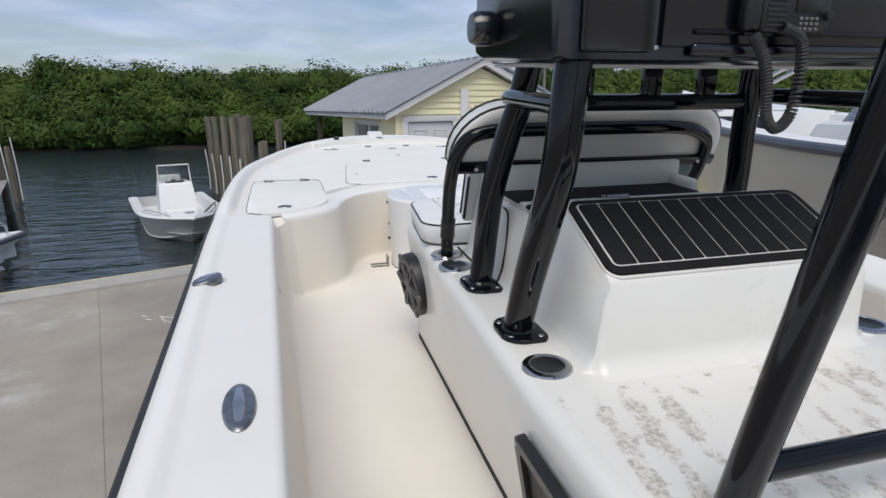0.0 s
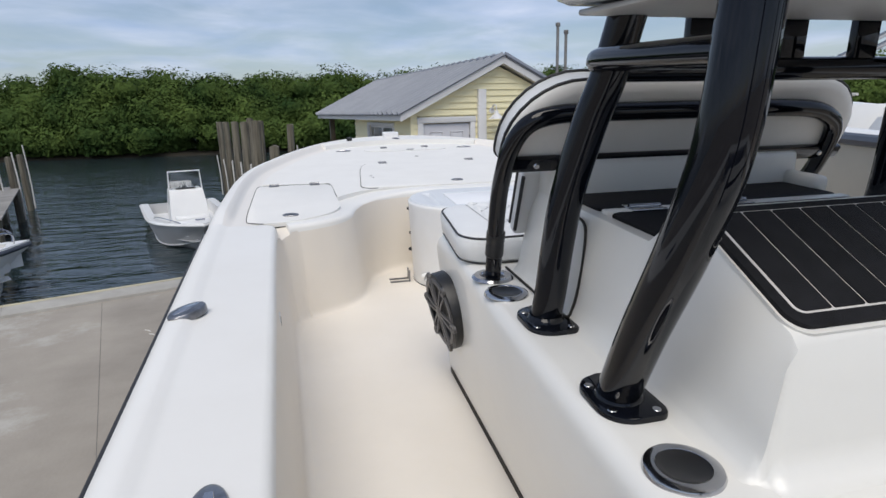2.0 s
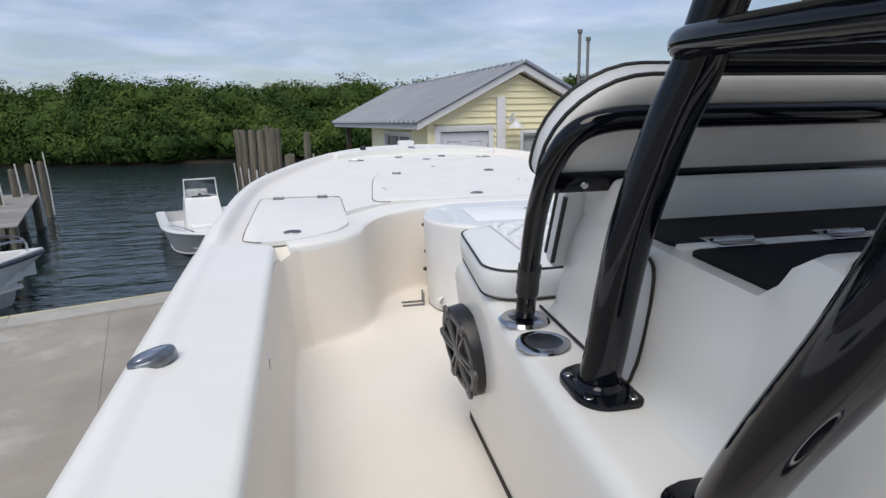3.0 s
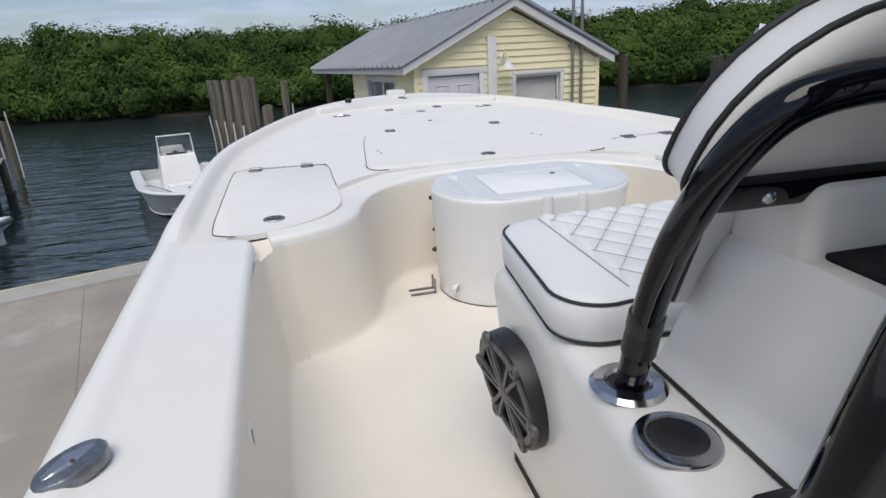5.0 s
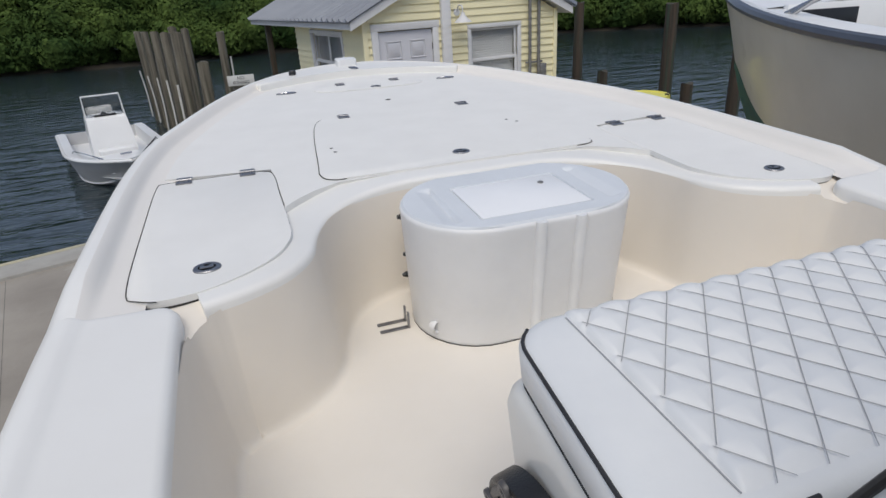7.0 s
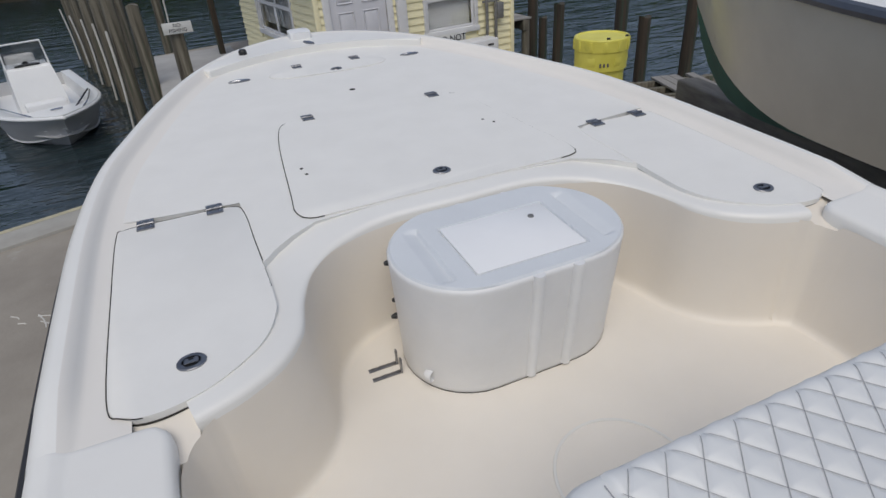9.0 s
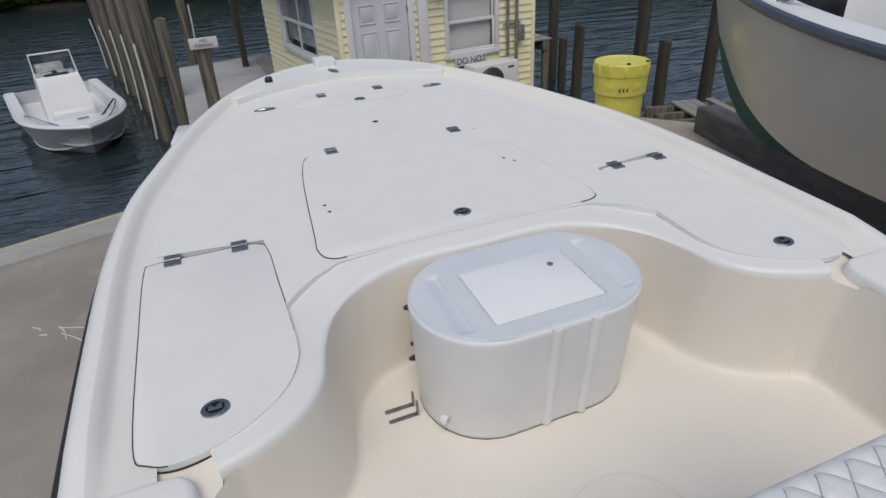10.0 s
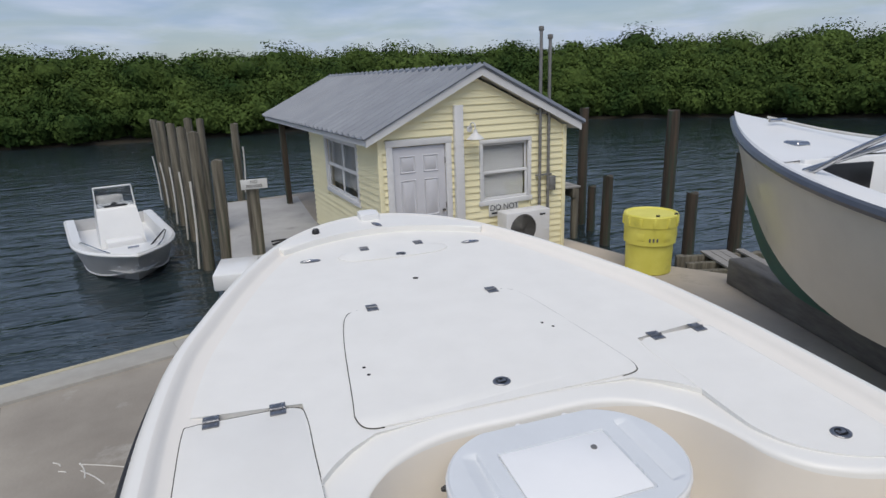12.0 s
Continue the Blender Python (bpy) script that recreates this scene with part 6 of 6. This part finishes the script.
for x, y, top, ln, st in ((-3.00, 19.9, 0.68, -0.05, (-0.16, -2.1, -0.9)), (-2.67, 18.3, 0.69, -0.04, (-0.15, -2.1, -0.95)), (-2.31, 16.1, 0.72, 0.04, (-0.15, -2.2, -0.85)), (-1.94, 14.0, 0.73, 0.05, (-0.15, -2.2, -0.75)),
                          (-1.60, 11.2, 0.78, 0.10, (-0.15, -2.2, -0.60)), (-1.93, 17.0, 0.80, 0.08, None), (-1.62, 18.2, 0.71, 0.05, None), (-1.22, 11.0, 0.20, 0.10, None), (-0.69, 16.9, 0.58, 0.10, (0.2, -1.6, -0.5))):
    pile(x, y, top - 0.12, 0.14, (ln, 0), None, st)
pile(7.67, 10.9, 0.71, 0.14, (0, 0), PILERED)
pile(10.13, 10.5, 0.55, 0.19, (0, 0), PILERED)
pile(7.03, 8.95, -0.68, 0.135, (0.03, 0), PILERED)
pile(7.74, 7.1, -0.82, 0.14, (0, 0), PILERED)
pile(8.87, 7.0, -0.10, 0.15, (0, 0), PILERED)
pile(7.5, 10.2, -1.15, 0.12, (0, 0), PILERED)
for x, y, top, st in ((-9.21, 16.9, -0.40, (0.18, -2.2, -0.5)), (-8.91, 17.3, -0.28, (0.18, -2.2, -0.4)), (-9.55, 19.9, -0.35, (0.2, -2.2, -0.3)), (-8.86, 14.9, -0.30, (0.18, -2.2, -0.4)), (-8.2, 12.6, -0.28, (0.18, -2.2, -0.4))):
    pile(x, y, top, 0.13, (-0.05, 0), None, st)


def sign_post():
    t = pile(-0.61, 8.75, -0.12, 0.135, (0.05, 0), None, None, "greenish timber post with a small white sign on top")
    t.name = "sign_post"
    t["category"], t["group"] = "sign post", "quay posts"
    z = 2.0 - (WZ - 1.0) - 2.1
    part("sign_board", boxed((0.09, -0.15, z), (0.44, 0.02, 0.17), 0.003), SIGNW, t, "white weathered sign board")
    letters("NO", 0.075, INK, t, Matrix.Translation((0.09, -0.162, z + 0.015)) @ Matrix.Rotation(radians(90), 4, "X"))
    letters("FISHING", 0.075, INK, t, Matrix.Translation((0.09, -0.162, z - 0.06)) @ Matrix.Rotation(radians(90), 4, "X"))
    return t


sign_post()


def planked(name, x0, y0, x1, y1, z, label, along="x", w=0.14, yaw=0, gone=()):
    """A deck of boards on joists."""
    t = thing(name, pose(x0, y0, z, 0, 0, yaw), label, "dock")
    L, W = (x1 - x0), (y1 - y0)
    n = int((W if along == "x" else L) / w)
    first = None
    for k in range(n):
        if k in gone:
            continue
        o = (k + 0.5) * w
        p = (L / 2, o, -0.02) if along == "x" else (o, W / 2, -0.02)
        if first is None:
            s = (L, w - 0.012, 0.04) if along == "x" else (w - 0.012, W, 0.04)
            first = part("plank", boxed((0, 0, 0), s, 0.005, None, 1), DOCKBOARD, t)
            first.location = p
        else:
            again("plank", first, t, Matrix.Translation(p))
    for k in (0.12, 0.5, 0.88):
        s, c = ((0.1, W, 0.22), (L * k, W / 2, -0.155)) if along == "x" else ((L, 0.1, 0.22), (L / 2, W * k, -0.155))
        part("joist", boxed(c, s, 0.006), PILE, t)
    for cx in (0.1, L - 0.1):
        for cy in (0.1, W - 0.1):
            part("dock_leg", tube([(cx, cy, WZ - 1.0 - z), (cx, cy, -0.05)], 0.09, 10, None, 1, False), PILE, t)
    return t


planked("finger_dock", -9.1, 10.2, -6.75, 17.6, -1.22, "grey weathered plank dock over the water", "x", 0.14, 17)
planked("dock_stage", 6.0, 4.95, 7.6, 6.0, -1.55, "broken grey plank landing with missing boards beside the quay", "y", 0.16, -18, (0, 1, 2, 6, 8, 9))
planked("side_stage", 5.4, 9.7, 6.85, 10.9, -1.0, "dark plank stage beside the boat house", "x")
alone("dock_step", boxed((0, 0, 0.12), (0.60, 0.9, 0.26), 0.03), BOATWHITE, pose(-0.98, 7.35, GZ, 0, 0, -8), "white fibreglass dock step at the quay edge", "step")
cable = alone("mooring_rope", tube([(-0.30, 9.2, GZ + 0.02), (-0.1, 9.25, GZ + 0.05), (0.05, 9.35, GZ + 0.02), (-0.05, 9.5, GZ + 0.02), (-0.3, 9.45, GZ + 0.02)], 0.018, 8), RUBBER, None, "dark loop of rope on the dock", "rope")


def drum():
    t = thing("salvage_drum", pose(4.98, 5.0, GZ) @ Matrix.Diagonal((0.98, 0.98, 0.91, 1)), "yellow plastic salvage drum with screw lid on the quay", "drum")
    part("drum_body", lathe([(0, 0.0), (0.33, 0.0), (0.345, 0.02), (0.352, 0.40), (0.352, 0.50), (0.385, 0.52), (0.39, 0.80), (0.375, 0.82)], 44), YELLOW, t, "faded yellow body")
    part("drum_lid", lathe([(0.385, 0.80), (0.40, 0.81), (0.405, 0.985), (0.395, 1.0), (0.37, 1.005), (0.35, 0.985), (0, 0.985)], 44), YELLOW, t, "yellow screw lid")
    for k in range(12):
        a = radians(30 * k)
        part("lid_rib", boxed((0, 0, 0), (0.02, 0.05, 0.15), 0.006, Matrix.Translation((0.405 * math.cos(a), 0.405 * math.sin(a), 0.89)) @ Matrix.Rotation(a, 4, "Z")), YELLOW, t)
    for k in range(3):
        a = radians(-150 + 60 * k)
        part("grip_recess", boxed((0, 0, 0), (0.03, 0.12, 0.13), 0.01, Matrix.Translation((0.375 * math.cos(a), 0.375 * math.sin(a), 0.66)) @ Matrix.Rotation(a, 4, "Z")), YELLOW, t)
    for dx in (-0.05, 0.0, 0.05):
        part("faded_mark", boxed((0, 0, 0), (0.028, 0.006, 0.06), 0.002, Matrix.Translation((-0.20 + dx, -0.333 - dx * 0.45, 0.62)) @ Matrix.Rotation(radians(-30), 4, "Z")), TIMBER, t)
    for x in (-0.12, 0.22):
        part("lid_lug", boxed((x, -0.30, 1.0), (0.04, 0.05, 0.05), 0.008), RUBBER, t)
    return t


drum()
alone("bunk_beam", boxed((0, 0, 0.19), (4.6, 0.32, 0.38), 0.03, None, 3), TIMBER, pose(5.12, 1.75, GZ, 0, 0, 75.5), "weathered grey bunk beam under the boats", "beam")


# ---- other boats ----
def shell(L, B, free, flare, bow, dead=0.25, sheer=0.18, n=24, chine=0.02, rise=2.2, rake=0.10):
    """Half sections of a hull, stern to bow: sheer point, topside points, chine, keel (x is the half width, y from the stern)."""
    out = []
    for k in range(n + 1):
        t = k / n
        w = B / 2 * (1 - max(0, (t - 0.45) / 0.55) ** bow)
        z = free + sheer * max(0, (t - 0.3) / 0.7) ** 2
        cw = w * (1 - flare) * (1 - 0.55 * max(0, (t - 0.6) / 0.4) ** 1.6)
        cz = chine + 0.55 * free * max(0, (t - 0.6) / 0.4) ** rise
        kz = -dead + (dead + cz * 0.9) * max(0, (t - 0.75) / 0.25) ** 2.5
        y = L * t
        yc = y - rake * L * max(0, (t - 0.7) / 0.3) ** 2
        out.append([(w, y, z), (w * 0.995, y, z - 0.06), (w + (cw - w) * 0.45, (y + yc) / 2, z + (cz - z) * 0.5), (cw, yc, cz), (0.0, yc, kz)])
    return out


def hull_parts(t, S, mat, bottom, rub, rub_r=0.03):
    top, low = bmesh.new(), bmesh.new()
    for s in (-1, 1):
        loft(top, [[(s * x, y, z) for x, y, z in r[:4]] for r in S])
        loft(low, [[(s * x, y, z) for x, y, z in r[3:]] for r in S])
    f = S[0]
    top.faces.new([top.verts.new(p) for p in [f[0], f[3], f[4], (-f[3][0], f[3][1], f[3][2]), (-f[0][0], f[0][1], f[0][2])]])
    part("hull", top, mat, t, "painted hull sides", 50)
    part("hull_bottom", low, bottom, t, "hull bottom", 50)
    line = [(-r[0][0], r[0][1], r[0][2] - 0.03) for r in S] + [(r[0][0], r[0][1], r[0][2] - 0.03) for r in S[::-1]]
    part("rub_rail", tube(line, rub_r, 8, None, 1, False), rub, t, "rub rail")


def gunwale(t, S, inset, depth, mat, floor):
    bm, fl = bmesh.new(), bmesh.new()
    for s in (-1, 1):
        loft(bm, [[(s * x, y, z), (s * x * 0.98, y, z + 0.025), (s * max(x - inset, 0.0), y - (inset if x < inset * 2 else 0), z + 0.02), (s * max(x - inset - 0.02, 0.0), y - (inset if x < inset * 2 else 0), z - depth)] for (x, y, z), *_ in S])
    part("gunwale", bm, mat, t, "white gunwale and inner liner", 50)
    k = int(len(S) * 0.93)
    loft(fl, [[(-max(x - inset, 0.02), y, S[0][0][2] - depth + 0.01), (max(x - inset, 0.02), y, S[0][0][2] - depth + 0.01)] for (x, y, z), *_ in S[:k]])
    part("cockpit_floor", fl, floor, t, "cockpit floor")


def skiff():
    t = thing("skiff", Matrix.Translation((-4.12, 15.8, WZ)) @ Matrix.Rotation(radians(180 + 14), 4, "Z") @ Matrix.Diagonal((0.95, 0.97, 0.91, 1)), "small white centre console skiff moored at the dock", "boat")
    S = shell(5.7, 2.2, 0.60, 0.18, 2.8, 0.22, 0.18)
    # hull is white; its grey is shade put into the base colour
    hull_parts(t, S, BOATGREY, BOATGREY, BOATWHITE, 0.035)
    gunwale(t, S, 0.22, 0.35, BOATWHITE, BOATWHITE)
    fd = bmesh.new()
    loft(fd, [[(-x * 0.96, y, z + 0.022), (-x * 0.4, y, z + 0.035), (x * 0.4, y, z + 0.035), (x * 0.96, y, z + 0.022)] for (x, y, z), *_ in S[19:]])
    part("bow_deck", fd, BOATWHITE, t, "white bow deck")
    part("fore_bulkhead", boxed((0, 4.46, 0.52), (0.92, 0.04, 0.30), 0.01), BOATWHITE, t, "white bulkhead under the bow deck")
    part("compass", lathe([(0, 0.10), (0.05, 0.08), (0.07, 0.03), (0.07, 0)], 16, None, Matrix.Translation((0.0, 2.40, 1.31))), DARK, t, "black compass")
    bm = bmesh.new()
    loft(bm, [[(-w, y0, z), (w, y0, z), (w, y1, z), (-w, y1, z)] for w, y0, y1, z in ((0.50, 2.0, 3.15, 0.2), (0.47, 2.05, 2.95, 0.9), (0.44, 2.1, 2.75, 1.28), (0.43, 2.12, 2.65, 1.32))], True, True)
    part("console", bm, BOATWHITE, t, "white centre console", 30)
    part("windscreen_frame", tube([(-0.43, 2.62, 1.30), (-0.41, 2.58, 1.84), (0.41, 2.58, 1.84), (0.43, 2.62, 1.30)], 0.022, 8, None, 1, False), BOATWHITE, t, "white windscreen frame")
    g = bmesh.new()
    g.faces.new([g.verts.new(p) for p in ((-0.41, 2.61, 1.32), (0.41, 2.61, 1.32), (0.395, 2.585, 1.82), (-0.395, 2.585, 1.82))])
    bmesh.ops.solidify(g, geom=g.faces[:], thickness=0.006)
    part("windscreen", g, GLASS, t, "clear windscreen").visible_shadow = False
    part("helm_seat", boxed((0, 1.75, 1.30), (0.62, 0.14, 0.32), 0.06, None, 3), VINYLGREY, t, "beige helm seat back")
    part("seat_post", boxed((0, 1.65, 0.66), (0.5, 0.4, 0.9), 0.03), BOATWHITE, t, "white seat base")
    part("front_seat", boxed((0, 3.35, 0.42), (0.8, 0.45, 0.42), 0.04), BOATWHITE, t, "white seat ahead of the console")
    part("chine_strake", tube([(-x * 1.0, y, z) for (_, _, _, (x, y, z), _) in S[4:-1]], 0.022, 6, None, 1, False), BOATWHITE, t, "white spray strake")
    part("chine_strake", tube([(x * 1.0, y, z) for (_, _, _, (x, y, z), _) in S[4:-1]], 0.022, 6, None, 1, False), BOATWHITE, t, "white spray strake")
    part("bow_cleat", tube([(-0.11, 5.05, 0.80), (0.11, 5.05, 0.80)], 0.022, 8, None, 1, False), STEEL, t, "steel bow cleat")
    part("dash_panel", boxed((0, 2.60, 1.345), (0.5, 0.10, 0.04), 0.01), RUBBER, t, "dark dash panel")
    part("boat_hook", tube([(-0.25, 5.1, 0.70), (-0.80, 4.0, 0.85)], 0.018, 8, None, 1, False), RUBBER, t, "black pole on the bow")
    part("outboard", boxed((0, -0.22, 0.75), (0.42, 0.55, 0.72), 0.10, None, 3), RUBBER, t, "dark outboard motor")
    for s in (-1, 1):
        part("bow_rail", tube([(s * 0.92, 3.3, 0.60), (s * 0.90, 3.5, 0.72), (s * 0.62, 4.8, 0.80), (s * 0.35, 5.2, 0.70)], 0.014, 8), STEEL, t, "steel bow rail")
    return t


skiff()


def whaler():
    t = thing("runabout", Matrix.Translation((-9.75, 6.5, WZ)) @ Matrix.Rotation(radians(-63), 4, "Z") @ Matrix.Diagonal((1, 1, 1.28, 1)), "white runabout with navy canvas moored at the quay", "boat")
    S = shell(4.7, 2.0, 0.58, 0.12, 2.4, 0.2, 0.15)
    hull_parts(t, S, BOATWHITE, BOATWHITE, RUBNAVY, 0.035)
    gunwale(t, S, 0.16, 0.34, BOATWHITE, BOATWHITE)
    part("console", boxed((0, 2.2, 0.75), (0.75, 0.6, 0.9), 0.05, None, 3), BOATWHITE, t, "white console")
    bm = boxed((0, 2.9, 1.06), (1.5, 1.3, 0.16), 0.06, None, 3)
    part("canvas_top", bm, NAVY, t, "folded navy canvas")
    for s in (-1, 1):
        part("bow_rail", tube([(s * 0.84, 2.5, 0.62), (s * 0.82, 2.7, 0.86), (s * 0.60, 3.8, 0.92), (s * 0.22, 4.4, 0.90), (s * 0.10, 4.45, 0.72)], 0.014, 8), STEEL, t, "steel bow rail")
        for y, x in ((3.0, 0.78), (3.8, 0.60)):
            part("rail_post", tube([(s * x, y, 0.62), (s * x, y, 0.90)], 0.012, 8, None, 1, False), STEEL, t)
        part("canvas_strut", tube([(s * 0.8, 2.2, 0.6), (s * 0.7, 3.1, 1.04)], 0.012, 8, None, 1, False), STEEL, t)
    part("registration_bars", boxed((0.995, 2.9, 0.42), (0.012, 0.55, 0.09)), INK, t)
    return t


whaler()


def sport_boat():
    """Larger boat hauled out beside the yard, its bow over the quay edge."""
    t = thing("sport_boat", Matrix.Translation((3.62, -3.62, -0.42)) @ Matrix.Rotation(radians(-9.3), 4, "Z"), "cream sport boat with green bottom hauled out on beams", "boat")
    S = shell(7.15, 2.45, 0.98, 0.20, 2.3, 0.42, 0.44, 30, 0.02, 1.5, 0.05)
    hull_parts(t, S, BOATCREAM, BOTTOMGREEN, RUBNAVY, 0.045)
    fd = bmesh.new()
    loft(fd, [[(-x * 0.985, y, z + 0.005), (-x * 0.955, y, z + 0.03), (-x * 0.5, y, z + 0.05), (0, y, z + 0.06), (x * 0.5, y, z + 0.05), (x * 0.955, y, z + 0.03), (x * 0.985, y, z + 0.005)] for (x, y, z), *_ in S[22:]])
    part("foredeck", fd, BOATWHITE, t, "white foredeck")
    gunwale(t, S[:24], 0.26, 0.75, BOATWHITE, BOATWHITE)
    part("fore_bulkhead", boxed((0, 5.20, 0.80), (1.55, 0.06, 0.80), 0.01), BOATWHITE, t, "white bulkhead under the foredeck")
    cab = bmesh.new()
    loft(cab, [[(-w, y0, z), (w, y0, z), (w * 0.72, y1, z), (-w * 0.72, y1, z)] for w, y0, y1, z in ((0.62, 1.6, 4.3, 0.25), (0.60, 1.65, 4.2, 0.80), (0.56, 1.7, 4.0, 1.10), (0.53, 1.75, 3.9, 1.13))], True, True)
    part("cabin", cab, BOATWHITE, t, "white low console block", 30)
    ws = bmesh.new()
    loft(ws, [[(-0.50, 3.6, 1.13), (0.50, 3.6, 1.13)], [(-0.46, 3.35, 1.50), (0.46, 3.35, 1.50)]])
    bmesh.ops.solidify(ws, geom=ws.faces[:], thickness=0.02)
    part("windshield", ws, SMOKED, t, "smoked windshield")
    # dark panels paint the shade of openings that are not cut
    for s in (-1, 1):
        part("opening_shade_panel", boxed((-0.40, 5.165, 0.97), (0.62, 0.03, 0.36), 0.01) if s > 0 else boxed((0.80, 4.55, 0.95), (0.05, 0.55, 0.30), 0.01), DARK, t, "dark panel painted as the shade in a companionway opening")
    part("deck_vent", boxed((-0.36, 5.75, 1.25), (0.16, 0.20, 0.07), 0.03, None, 3), STEEL, t, "steel deck vent")
    part("deck_cleat", tube([(-0.10, 6.45, 1.42), (0.10, 6.45, 1.42)], 0.018, 8, None, 1, False), STEEL, t, "steel bow cleat")
    part("anchor_rope", tube([(0, 6.6, 1.44), (0.2, 5.9, 1.33), (0.25, 5.0, 1.30)], 0.014, 8), PVC, t, "pale anchor rope")
    for dz in (0.0, 0.07):
        part("handrail", tube([(-0.93, 5.0 - dz, 1.14), (-0.75, 4.4, 1.42 + dz), (-0.5, 3.4, 1.85 + dz)], 0.022, 10), STEEL, t, "steel handrail")
    part("name_patch", boxed((-1.005, 5.15, 0.86), (0.02, 0.20, 0.10), 0.004, Matrix.Rotation(radians(-6), 4, "Z")), TIMBER, t)
    return t


sport_boat()
alone("bunk_beam", boxed((0, 0, 0.19), (3.2, 0.34, 0.38), 0.03, None, 3), TIMBER, pose(3.7, -2.2, GZ, 0, 0, -9), "weathered grey bunk beam under the boats", "beam")


def chalk():
    """Pale chalk scribbles on the yard."""
    bm = bmesh.new()
    for a, b in (((-2.57, 3.07), (-2.50, 2.99)), ((-2.36, 2.98), (-2.28, 2.74)), ((-2.36, 2.96), (-1.98, 2.76)), ((-2.33, 2.86), (-2.12, 2.60)), ((-2.5, 2.92), (-2.44, 2.88))):
        tube([(*a, GZ + 0.001), ((a[0] + b[0]) / 2 + 0.015, (a[1] + b[1]) / 2, GZ + 0.001), (*b, GZ + 0.001)], 0.006, 5, bm, 3)
    return alone("chalk_marks", bm, PVC, None, "pale chalk scribbles on the concrete", "marks", "", "structure")


chalk()
